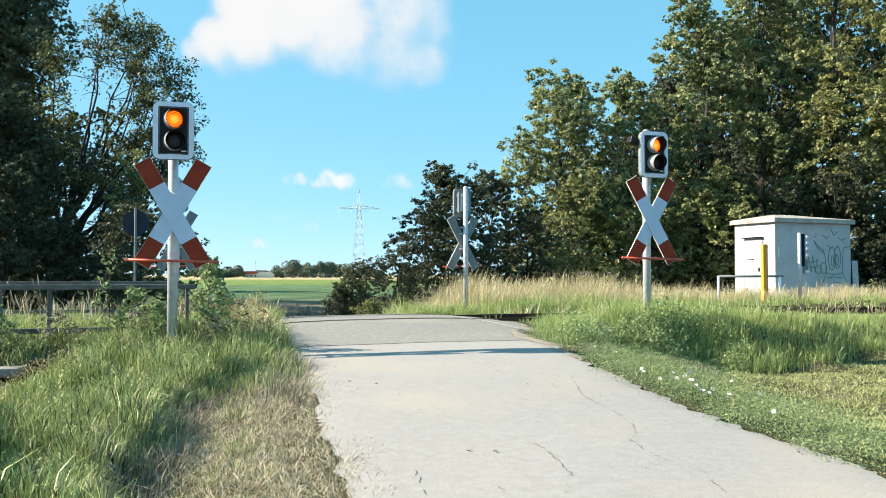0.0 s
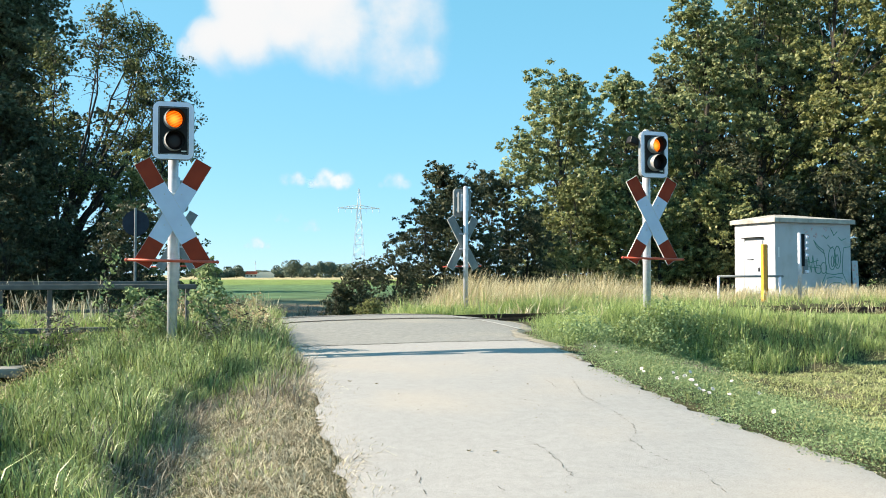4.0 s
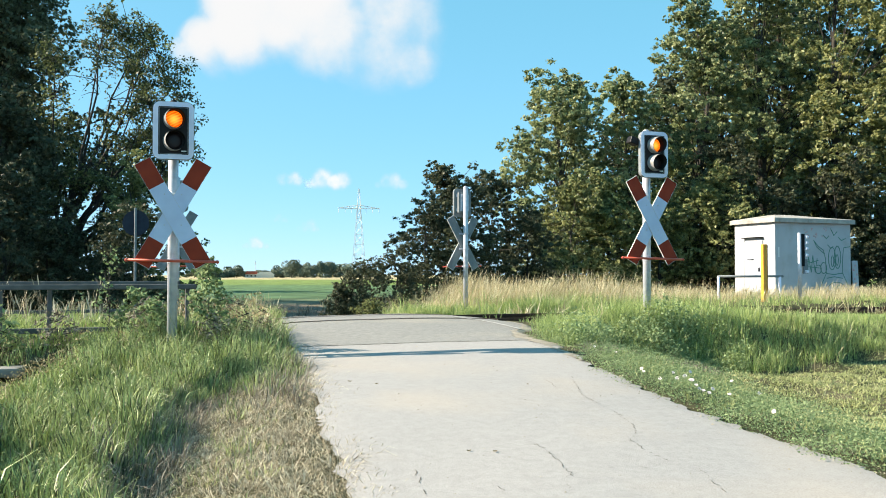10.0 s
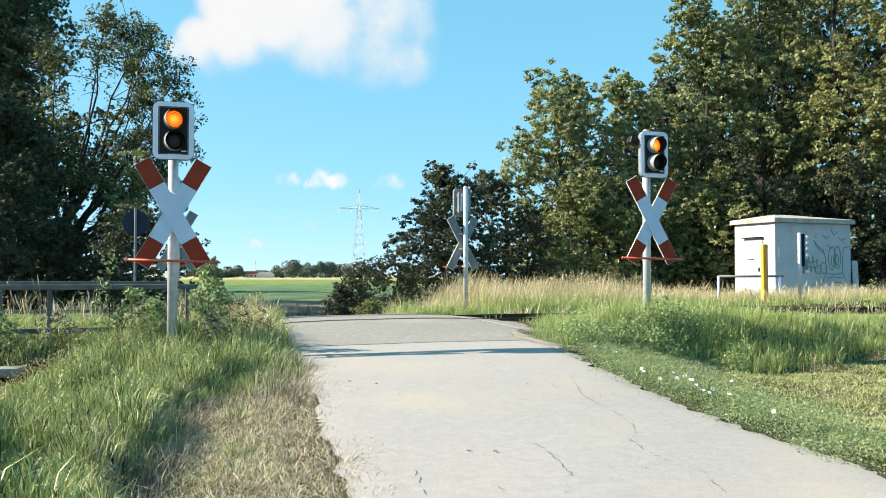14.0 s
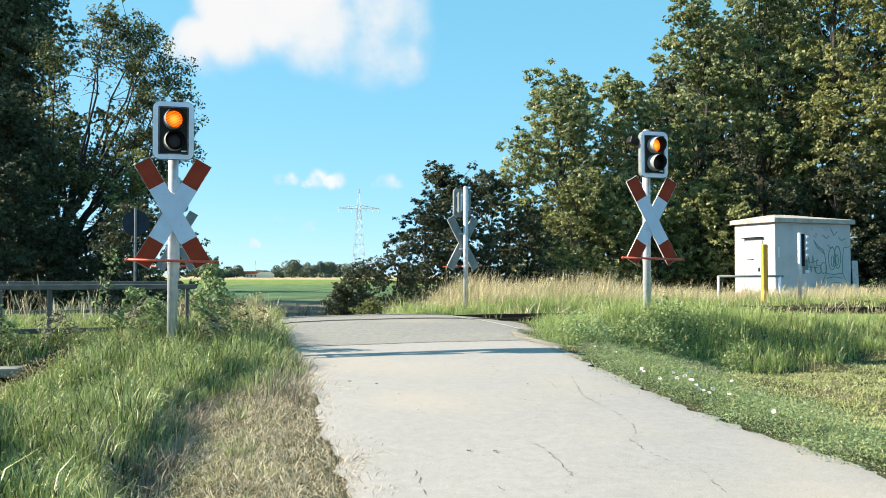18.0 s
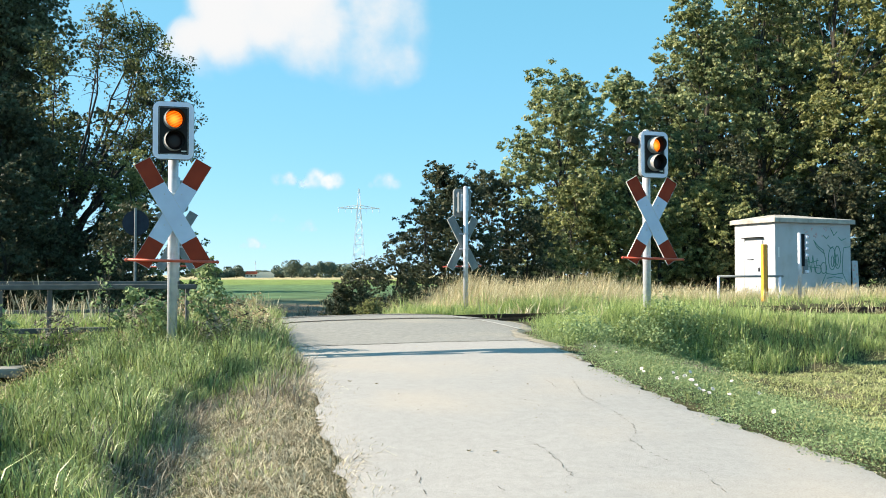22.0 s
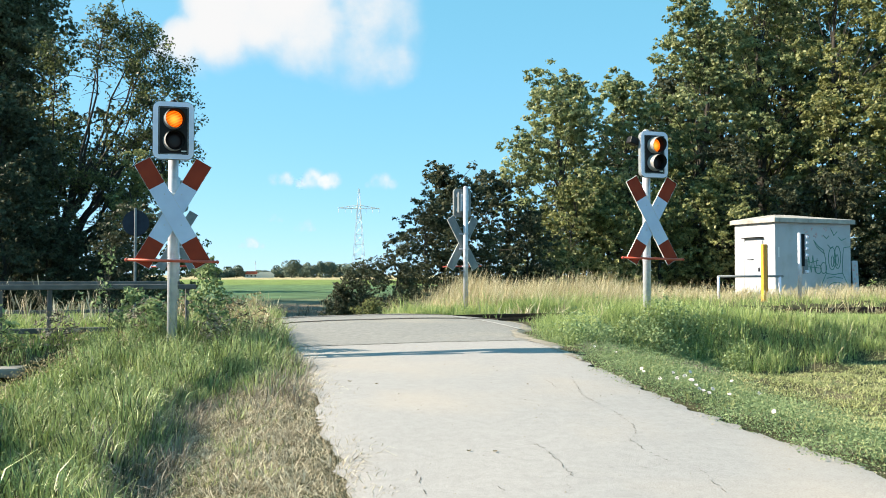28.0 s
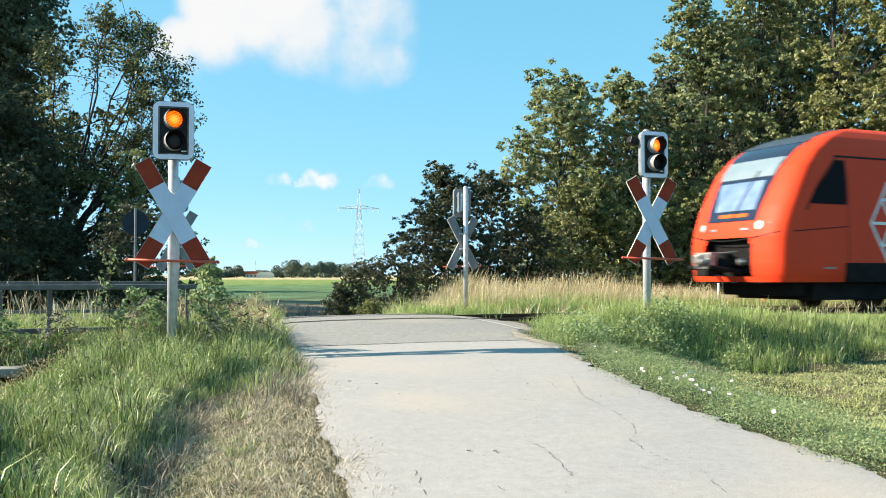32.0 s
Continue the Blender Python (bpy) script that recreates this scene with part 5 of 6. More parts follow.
    h = (0.28 + 0.26 * patchy(x, y, 0.6, 4.0)) * rng.uniform(0.6, 1.2, len(x)) * (0.6 + 0.4 * sm(1.3, 3, np.abs(u))) * np.where(u < 0, 0.45, 1.0)
    h = h * (1 - 0.45 * sm(6, 9, S(x, y))) * np.where((u > 1.3) & (u < 4) & (x > -2) & (x < 1.2), 1.75, 1.0) * np.where(x < -4.3, np.where(u < 0, 1.9, np.where(u < 1.4, 1.05, 0.42)), 1.0)
    tufts("grass_trackside", x, y, h, 6, 0.08, 0.7, 0.006, M["bank"], "bright green grass along the track")
    x, y = scatter(70000, -14, 19, 9, 36, lambda x, y: along(x, y) * (0.06 + 0.94 * sm(3.2, 4.4, U(x, y))) * (0.4 + 0.6 * patchy(x, y, 0.5, 1.0)) * (U(x, y) < 9) * np.where(x < -4.5, 0.06, 1.0) * (1 - 0.55 * sm(5, 9, S(x, y))))
    u = U(x, y)
    h = (0.55 + 0.35 * patchy(x, y, 0.7, 2.0)) * rng.uniform(0.65, 1.15, len(x)) * np.where(u > 2, 1, 0.5) * np.where(x < -4.5, 0.65, 1.0) * (1 - 0.4 * sm(7, 10, S(x, y)))
    gx, gy = scatter(5200, -9.5, -3.4, 10.5, 16.5, lambda x, y: (U(x, y) > -2.6) * (U(x, y) < 1.5) * sm(0.5, 0.9, off_left(x, y)))
    tufts("grass_between_rails", gx, gy, rng.uniform(0.2, 0.4, len(gx)), 6, 0.07, 0.6, 0.006, M["bank"], "soft green grass grown over the rails by the fence")
    dx, dy = scatter(3600, 3.0, 17, 15, 25, lambda x, y: (U(x, y) > -2.2) * (U(x, y) < -0.95) * sm(3, 5, S(x, y)) * (patchy(x, y, 1.3, 2.0) > 0.45))
    tufts("rail_side_stems", dx, dy, rng.uniform(0.2, 0.45, len(dx)), 4, 0.07, 0.4, 0.005, M["dry"], "dry golden stems before the rails", head=0.6)
    # in clumps that the wind can rock
    cell = np.floor(x / 2.4).astype(int) * 100 + np.floor(y / 2.4).astype(int)
    for c in np.unique(cell):
        k = cell == c
        if k.sum() < 12:
            continue
        o = (float(x[k].mean()), float(y[k].mean()), 0.0)
        o = (o[0], o[1], gz(o[0], o[1]))
        CLUMPS.append(tufts("dry_grass_clump", x[k], y[k], h[k] * rng.uniform(0.75, 1.15, k.sum()), 6, 0.08, 0.3, 0.0038, M["dry"], "tall golden dry grass with feathery heads", head=0.5, wind=0.14, origin=o))
    x, y = scatter(9000, -3.5, 3.2, 15.0, 21, lambda x, y: sm(0.95, 1.1, U(x, y)) * (1 - sm(2.2, 2.9, U(x, y))) * sm(-0.1, 0.15, np.maximum(off_left(x, y), off_right(x, y) + 0.85 * (y > 16.6))))
    tufts("grass_deck_edge", x, y, rng.uniform(0.16, 0.36, len(x)), 9, 0.06, 0.7, 0.004, M["bank"], "dense soft green grass along the far edge of the deck", wind=0.0)
    # low leafy verge beside the road
    x, y = scatter(400000, -0.5, 5.5, 3.5, 13, lambda x, y: sm(-0.14, 0.02, off_right(x, y) + 0.22 * patchy(x, y, 3.0) - 0.1 - 0.22 * sm(8.8, 10, y)) * (1 - sm(1.1, 1.6, off_right(x, y))) * (U(x, y) < -4.2) * (1 - 0.85 * sm(9.2, 9.8, y) * sm(-6.1, -5.9, U(x, y)) * (1 - sm(-5.5, -5.3, U(x, y)))))
    leaves_on("clover_verge", x, y, 0.2, 0.0068, M["clover"], "low leafy clover and bindweed along the road")
    x, y = scatter(2600, -0.5, 5.0, 3.5, 12, lambda x, y: sm(-0.2, 0.0, off_right(x, y)) * (1 - sm(0.2, 0.45, off_right(x, y))) * patchy(x, y, 2.2, 2.0))
    tufts("edge_litter", x, y, rng.uniform(0.04, 0.1, len(x)), 5, 0.07, 1.7, 0.0035, M["straw"], "dry litter along the ragged road edge", "straw")
    x, y = scatter(5200, -0.5, 5.5, 3.5, 12.5, lambda x, y: sm(0.1, 0.5, off_right(x, y)) * (1 - sm(1.3, 2.0, off_right(x, y))) * (U(x, y) < -4.6) * (patchy(x, y, 1.7, 6.0) > 0.5))
    tufts("verge_grass", x, y, rng.uniform(0.06, 0.17, len(x)), 5, 0.05, 0.9, 0.004, M["mown"], "yellow-green blades standing in the clover")
    # leafy scrub at the foot of the bank
    x, y = scatter(60000, 1.0, 3.9, 9.5, 13.5, lambda x, y: sm(0.15, 0.4, off_right(x, y)) * sm(-5.7, -5.4, U(x, y)) * (1 - sm(-5.0, -4.4, U(x, y))) * (patchy(x, y, 1.5, 2.5) > 0.4))
    leaves_on("bank_scrub", x, y, 0.42, 0.0155, M["clover"], "low leafy scrub at the foot of the bank")
    x, y = scatter(44000, 1.4, 3.5, 10.0, 14.5, lambda x, y: sm(0.25, 0.5, off_right(x, y)) * sm(-5.4, -5.2, U(x, y)) * (1 - sm(-4.7, -4.1, U(x, y))) * (patchy(x, y, 1.2, 0.7) > 0.42))
    leaves_on("bank_brambles", x, y, 0.45, 0.0175, M["clover"], "leafy brambles on the face of the bank")
    # grey twigs lying between the bank and the verge
    x, y = scatter(3600, 1.2, 3.3, 9.0, 13.5, lambda x, y: sm(0.3, 0.6, off_right(x, y)) * sm(-6.0, -5.8, U(x, y)) * (1 - sm(-5.5, -5.3, U(x, y))))
    tufts("dead_twigs", x, y, rng.uniform(0.06, 0.2, len(x)), 8, 0.07, 1.4, 0.0034, M["dead"], "grey dead twigs along the foot of the bank", "dead grass")
    # weeds that fringe the field track
    x, y = scatter(7000, -16, 3, 17.5, 46, lambda x, y: ((off_left(x, y) > 0.1) | (off_right(x, y) > 0.1)) * (np.minimum(np.abs(off_left(x, y)), np.abs(off_right(x, y))) < 4.5) * patchy(x, y, 0.9, 3))
    tufts("field_edge_grass", x, y, rng.uniform(0.2, 0.6, len(x)), 6, 0.1, 0.6, 0.014, M["dry"], "dry weeds fringing the farm track")
    x, y = scatter(2600, -9.5, -2.5, 22, 42, lambda x, y: sm(-2.6, -0.6, off_left(x, y)) * (patchy(x, y, 1.1, 1.0) > 0.5) * (0.25 + 0.75 * sm(-0.8, 0.2, off_left(x, y))))
    tufts("field_dead_weeds", x, y, rng.uniform(0.15, 0.6, len(x)), 6, 0.14, 0.8, 0.012, M["dead"], "withered weeds beside the shaded farm track", "dead grass")
    # the verges behind the camera
    x, y = scatter(22000, -7, 8, -6, 5.0, lambda x, y: ((off_left(x, y) > 0.7) | (off_right(x, y) > 0.3)) * (np.abs(x) > 0.52 * y))
    tufts("grass_behind", x, y, rng.uniform(0.08, 0.2, len(x)), 5, 0.09, 1.0, 0.007, M["grass"], "green verge grass along the road")
    # weeds in the ditch by the culvert
    x, y = scatter(22000, -6.6, -3.2, 8.2, 10.8, lambda x, y: (U(x, y) < -2.9) * (patchy(x, y, 2.0, 0.5) > 0.55) * ((x > -4.1) | (y > 9.75) | (y < 9.2)))
    leaves_on("ditch_weeds", x, y, 0.36, 0.011, M["dock"], "brown and withered weeds in the ditch")
    x, y = scatter(30000, -6.6, -3.2, 8.2, 10.8, lambda x, y: (U(x, y) < -3.0) * (patchy(x, y, 1.8, 3.5) > 0.4) * ((x > -4.1) | (y > 9.75) | (y < 8.9)))
    x, y = x[::26], y[::26]
    tufts("ditch_greens", x, y, rng.uniform(0.1, 0.3, len(x)), 7, 0.05, 0.6, 0.0055, M["bank"], "yellow-green weeds standing in the ditch", "weeds")
    # rough weeds left of the farm track, past the rails
    x, y = scatter(26000, -7.0, -3.0, 17.2, 24, lambda x, y: sm(0.15, 0.5, off_left(x, y)) * (patchy(x, y, 1.1, 1.5) > 0.3) * (1 - sm(1.6, 2.8, off_left(x, y))))
    leaves_on("track_weeds", x, y, 0.75, 0.03, M["dock"], "rough brown weeds beside the farm track")
    x, y = scatter(16000, -7.0, -3.0, 17.2, 24, lambda x, y: sm(0.15, 0.5, off_left(x, y)) * (patchy(x, y, 1.3, 4.5) > 0.45) * (1 - sm(1.6, 2.8, off_left(x, y))))
    leaves_on("track_greens", x, y, 0.7, 0.03, M["clover"], "yellow-green weeds beside the farm track")


def leaf_quads(p, d, size, aspect=0.6):
    """Small pointed leaves at p, that look along d."""
    n = len(p)
    r = rng.normal(size=(n, 3))
    nrm = d + 0.9 * rng.normal(size=(n, 3))
    nrm /= np.linalg.norm(nrm, axis=1, keepdims=True)
    a = np.cross(nrm, r)
    a /= np.linalg.norm(a, axis=1, keepdims=True) + 1e-9
    b = np.cross(nrm, a)
    s = (size * rng.uniform(0.6, 1.4, n))[:, None]
    V = np.stack([p - a * s, p + b * s * aspect + nrm * s * 0.15, p + a * s, p - b * s * aspect + nrm * s * 0.15], 1)
    return V.reshape(-1, 3), np.arange(4 * n).reshape(-1, 4)


def leaves_on(name, x, y, tall, size, material, label):
    z = ground_z(x, y) + rng.uniform(0.0, 1.0, len(x)) ** 1.5 * tall * (0.35 + 0.75 * patchy(x, y, 2.3))
    V, F = leaf_quads(np.stack([x, y, z], -1), np.array([[0, 0, 1.2]]), size, 0.8)
    return tagged(new(name, mesh_np(name, V, F, material)), label, "weeds", kind="stuff")


grow()


# ---- trees and shrubs ----
def limb_mesh(paths):
    """Tapered limbs as tubes; each path is a list of (point, radius)."""
    V, F, k = [], [], 7
    for path in paths:
        base = len(V)
        for i, (p, r) in enumerate(path):
            q = path[min(i + 1, len(path) - 1)][0] - path[max(i - 1, 0)][0]
            q = q.normalized()
            sx = q.orthogonal().normalized()
            sy = q.cross(sx)
            for j in range(k):
                a = 2 * math.pi * j / k
                V.append(p + (sx * math.cos(a) + sy * math.sin(a)) * r)
        for i in range(len(path) - 1):
            for j in range(k):
                F.append((base + i * k + j, base + i * k + (j + 1) % k, base + (i + 1) * k + (j + 1) % k, base + (i + 1) * k + j))
    return np.array([tuple(v) for v in V]), np.array(F)


def build_tree(x, y, height, radius, leaves, size, material, label, seed, low=0.12, clumps=60, name="tree", sparse=0.0, top=1.0, group="", lean=0.0, airy=-0.3, hole=None, fine=1.0, limb=0.18, every=1):
    """A tapered trunk, limbs that end in leafy clumps, and a crown of single leaves."""
    rnd = random.Random(seed)
    z0 = gz(x, y)
    t = thing(name, pose(x, y, z0), label, "tree" if name == "tree" else "shrub", group)
    tips, paths = [], []
    H = height
    trunk = [(Vector((lean * (i / 6) ** 2 + 0.12 * radius * rnd.uniform(-1, 1) * i / 6, 0.1 * radius * rnd.uniform(-1, 1) * i / 6, H * 0.86 * i / 6 - 0.1)), max(0.02 if name != "weed" else 0.003, (0.02 if name != "weed" else 0.007) * H * (1 - i / 6.6))) for i in range(7)]
    paths.append(trunk)
    for c in range(clumps):
        f = low + (1 - low) * ((c + rnd.random()) / clumps)
        # the outline: widest at two fifths, uneven
        wide = radius * (math.sin(math.pi * min(1, 0.2 + 0.8 * f) ** 0.9) ** 0.6 if f < 0.98 else 0.25) * rnd.uniform(0.55, 1.12)
        a = rnd.uniform(0, 2 * math.pi)
        out = wide * math.sqrt(rnd.uniform(0.12, 1.0))
        p = Vector((math.cos(a) * out + lean * f * f, math.sin(a) * out, H * f * top))
        s = min(5, int(6 * max(0.0, f - 0.18)))
        along = max(0.0, min(5.0, 6 * (f - rnd.uniform(0.04, 0.16))))
        st = trunk[int(along)][0].lerp(trunk[int(along) + 1][0], along % 1)
        mid = st.lerp(p, 0.55) + Vector((rnd.uniform(-0.2, 0.2), rnd.uniform(-0.2, 0.2), 0.12 * radius))
        r0 = limb * trunk[s][1]
        if c % every == 0:
            paths.append([(st, r0), (mid, r0 * 0.6), (p, max(0.006, r0 * 0.15))])
        tips.append((p, radius * fine * rnd.uniform(0.18, 0.34)))
        if c % 3 == 0 and every == 1 and name != "weed":
            # a twig that breaks the outline
            q = p + Vector((math.cos(a) * 0.28, math.sin(a) * 0.28, rnd.uniform(-0.05, 0.3))) * radius
            paths.append([(p, 0.012), (p.lerp(q, 0.5), 0.009), (q, 0.005)])
            tips.append((q, radius * rnd.uniform(0.07, 0.13)))
    V, F = limb_mesh(paths)
    stem = part("trunk" if name != "weed" else "stem", mesh_np("trunk", V, F, M["bark"]), None, t, "dark bark trunk and limbs" if name != "weed" else "")
    if name == "weed":
        tagged(stem, kind="stuff")
    c = np.array([tuple(p) for p, r in tips])
    r = np.array([r for p, r in tips])
    w = r ** 2 / np.sum(r ** 2)
    leaves = int(leaves * 1.06)
    i = rng.choice(len(c), leaves, p=w)
    d = rng.normal(size=(leaves, 3))
    d /= np.linalg.norm(d, axis=1, keepdims=True)
    ns = 28
    e = rng.normal(size=(len(c) * ns, 3))
    e /= np.linalg.norm(e, axis=1, keepdims=True)
    e *= (rng.uniform(0.1, 1.0, len(e)) ** 0.45)[:, None] * np.array([1, 1, 0.8])
    e[:, 2] += 0.05
    spray = e[i * ns + rng.integers(0, ns, leaves)]
    p = c[i] + (spray + d * (0.17 * rng.uniform(0.2, 1.0, leaves))[:, None] * np.array([1.25, 1.25, 0.7])) * (r[i] * 1.1)[:, None]
    d = 0.6 * d + 0.7 * spray
    p[:, 2] = np.maximum(p[:, 2], 0.05)
    # the foliage hangs in tiers with gaps between them
    q = p * (2.6 + 1.2 * min(1.0, 1.5 / radius)) + seed
    gap = np.sin(q[:, 0] + 1.3 * np.sin(q[:, 2] * 0.9)) * np.sin(q[:, 1] + np.sin(q[:, 0] * 0.8)) + 0.6 * np.sin(q[:, 2] * 1.7 + np.sin(q[:, 0] * 1.1)) + 0.35 * rng.normal(size=leaves)
    keep = gap > airy - 0.6
    if hole:
        keep &= (p[:, 0] - hole[0]) ** 2 + (p[:, 2] - hole[1]) ** 2 * 0.8 > hole[2] ** 2 * rng.uniform(0.6, 1.3, leaves)
    p, d = p[keep], d[keep]
    V, F = leaf_quads(p, d + np.array([[0, 0, 0.6]]), size * 0.765)
    crown = part("crown", mesh_np("crown", V, F, material), None, t, "leafy crown")
    return t, crown


# ends of the main boughs: x, y and height from the foot, and how far the leaves reach
BOUGHS = [
    (2.5, 0.2, 9.0, 1.0), (3.3, -0.4, 8.4, 0.95), (3.8, 0.5, 7.6, 0.85), (4.25, -0.3, 6.95, 0.75), (4.1, 0.4, 6.2, 0.8), (3.5, -0.8, 6.6, 0.7), (4.2, 0.2, 5.2, 0.75), (3.5, 0.6, 4.5, 0.8),
    (2.7, -0.5, 5.4, 0.85), (2.9, 0.9, 4.2, 0.8), (1.4, 0.6, 8.7, 0.9), (0.6, -0.8, 8.0, 0.9), (0.5, 0.5, 6.0, 0.8), (1.7, -0.9, 4.8, 0.85), (0.9, 0.8, 4.9, 0.8), (0.2, -0.4, 4.0, 0.9), (3.2, 0.3, 5.9, 0.8), (3.0, 0.2, 7.4, 0.7), (2.2, 0.4, 3.6, 0.9), (1.9, -0.3, 9.3, 0.8), (2.9, 0.5, 9.1, 0.7),
]


def build_spreading_tree(x, y, boughs, leaves, size, material, label, seed):
    """Long curved boughs that fork into twigs, each twig with its spray of leaves; the boughs stay bare near the trunk."""
    rnd = random.Random(seed)
    t = thing("tree", pose(x, y, gz(x, y)), label, "tree", "trees by the railway")
    trunk = [(Vector((0.12 * i ** 1.4, 0.03 * i, 1.05 * i - 0.1)), 0.24 * (1 - 0.13 * i)) for i in range(6)]
    paths, tips = [trunk], []
    for bx, by, bz, reach in boughs:
        k = min(3, max(1, int(bz * 0.36)))
        a, b = trunk[k][0], Vector((bx, by, bz))
        curve = []
        for i in range(8):
            f = i / 7
            p = a.lerp(b, f) + Vector((0, 0, (0.9 if bz < 6 else -2.0) * f * (1 - f)))
            if 0 < i < 7:
                p += Vector((rnd.uniform(-0.12, 0.12), rnd.uniform(-0.12, 0.12), rnd.uniform(-0.12, 0.12)))
            curve.append((p, 0.075 * (1 - 0.86 * f)))
        paths.append(curve)
        for q in range(30):
            p = curve[rnd.choice((5, 6, 6, 7, 7, 7))][0]
            e = p + Vector((rnd.gauss(0.0, 0.36), rnd.gauss(0, 0.55), rnd.gauss(0.05, 0.36))) * reach
            paths.append([(p, 0.014), (p.lerp(e, 0.5) + Vector((0, 0, 0.06)), 0.01), (e, 0.004)])
            tips.append((e, reach * rnd.uniform(0.18, 0.42)))
    V, F = limb_mesh(paths)
    part("trunk", mesh_np("trunk", V, F, M["bark"]), None, t, "dark bark trunk and boughs")
    c, r = np.array([tuple(p) for p, q in tips]), np.array([q for p, q in tips])
    i = rng.choice(len(c), leaves, p=r ** 2 / np.sum(r ** 2))
    d = rng.normal(size=(leaves, 3))
    d /= np.linalg.norm(d, axis=1, keepdims=True)
    p = c[i] + d * (rng.uniform(0, 1, leaves) ** 0.5 * r[i])[:, None] * np.array([1.1, 1.1, 0.95])
    gap = np.ones(leaves, bool)
    for gx, gh, rx, rh, left in ((1.6, 7.1, 0.95, 0.8, 0.08), (2.15, 5.0, 0.9, 0.6, 0.35), (0.3, 7.4, 0.7, 0.35, 0.3), (1.5, 3.6, 0.9, 0.5, 0.5)):
        inside = ((p[:, 0] - gx) / rx) ** 2 + ((p[:, 2] - gh) / rh) ** 2 < rng.uniform(0.6, 1.3, leaves)
        gap &= ~inside | (rng.uniform(0, 1, leaves) < left)
    p, d = p[gap], d[gap]
    V, F = leaf_quads(p, d + np.array([[0, 0, 0.6]]), size * 0.765)
    return t, part("crown", mesh_np("crown", V, F, material), None, t, "open leafy crown")


CROWNS = []
# the leaf tone puts shade into the colour of the darker trees
TREES = [
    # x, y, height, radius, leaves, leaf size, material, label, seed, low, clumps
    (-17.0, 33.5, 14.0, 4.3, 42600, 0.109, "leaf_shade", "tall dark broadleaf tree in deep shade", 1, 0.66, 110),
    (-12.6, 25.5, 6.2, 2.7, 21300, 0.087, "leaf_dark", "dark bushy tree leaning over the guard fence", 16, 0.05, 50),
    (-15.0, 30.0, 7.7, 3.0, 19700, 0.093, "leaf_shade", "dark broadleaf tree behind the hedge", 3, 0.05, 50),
    (4.7, 37.0, 8.9, 2.9, 39000, 0.094, "leaf_mid", "maple with yellowing sunlit leaves", 4, 0.05, 60),
    (7.9, 38.5, 9.4, 2.3, 29800, 0.094, "leaf_mid", "smaller maple with pointed crown", 14, 0.05, 46),
    (11.5, 40.0, 13.0, 3.0, 45900, 0.098, "leaf_mid", "tall maple with dense green crown", 5, 0.05, 66),
    (14.6, 41.0, 15.5, 3.6, 50500, 0.102, "leaf_mid", "very tall maple towering behind the hut", 6, 0.05, 74),
    (17.4, 39.5, 15.5, 3.5, 45900, 0.102, "leaf_light", "very tall maple at the end of the row", 7, 0.05, 70),
    (19.8, 37.0, 14.0, 3.2, 39000, 0.102, "leaf_light", "tall maple beside the hut", 15, 0.05, 60),
    # this one stands out of view, added to shade the farm track
    (-12.9, 19.3, 6.8, 2.4, 14800, 0.093, "leaf_dark", "unseen tree left of view, added to shade the farm track", 19, 0.1, 50),
    (16.4, 43.5, 17.5, 3.3, 16400, 0.125, "leaf_mid", "very tall maple behind the row", 20, 0.1, 66),
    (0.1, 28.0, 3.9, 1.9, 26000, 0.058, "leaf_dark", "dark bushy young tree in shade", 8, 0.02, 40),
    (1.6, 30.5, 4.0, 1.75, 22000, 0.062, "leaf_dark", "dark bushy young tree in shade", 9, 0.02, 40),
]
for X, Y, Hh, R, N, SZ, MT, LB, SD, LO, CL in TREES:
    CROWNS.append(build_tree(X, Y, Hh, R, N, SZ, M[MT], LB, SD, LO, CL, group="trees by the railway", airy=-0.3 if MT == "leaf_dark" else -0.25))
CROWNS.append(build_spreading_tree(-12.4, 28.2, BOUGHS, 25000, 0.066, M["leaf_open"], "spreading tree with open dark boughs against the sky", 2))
CROWNS.append(build_tree(-11.6, 31.0, 6.0, 2.3, 13000, 0.065, M["leaf_dark"], "dark thin-leaved tree behind the hedge", 17, 0.1, 60, group="trees by the railway", airy=0.0, fine=0.7))
# a filler tree whose dark leaves stand for the deep shade here
CROWNS.append(build_tree(11.8, 37.6, 6.2, 2.3, 16000, 0.085, M["leaf_dark"], "filler tree in dark leaves, standing for the deep shade", 18, 0.1, 46, group="trees by the railway"))
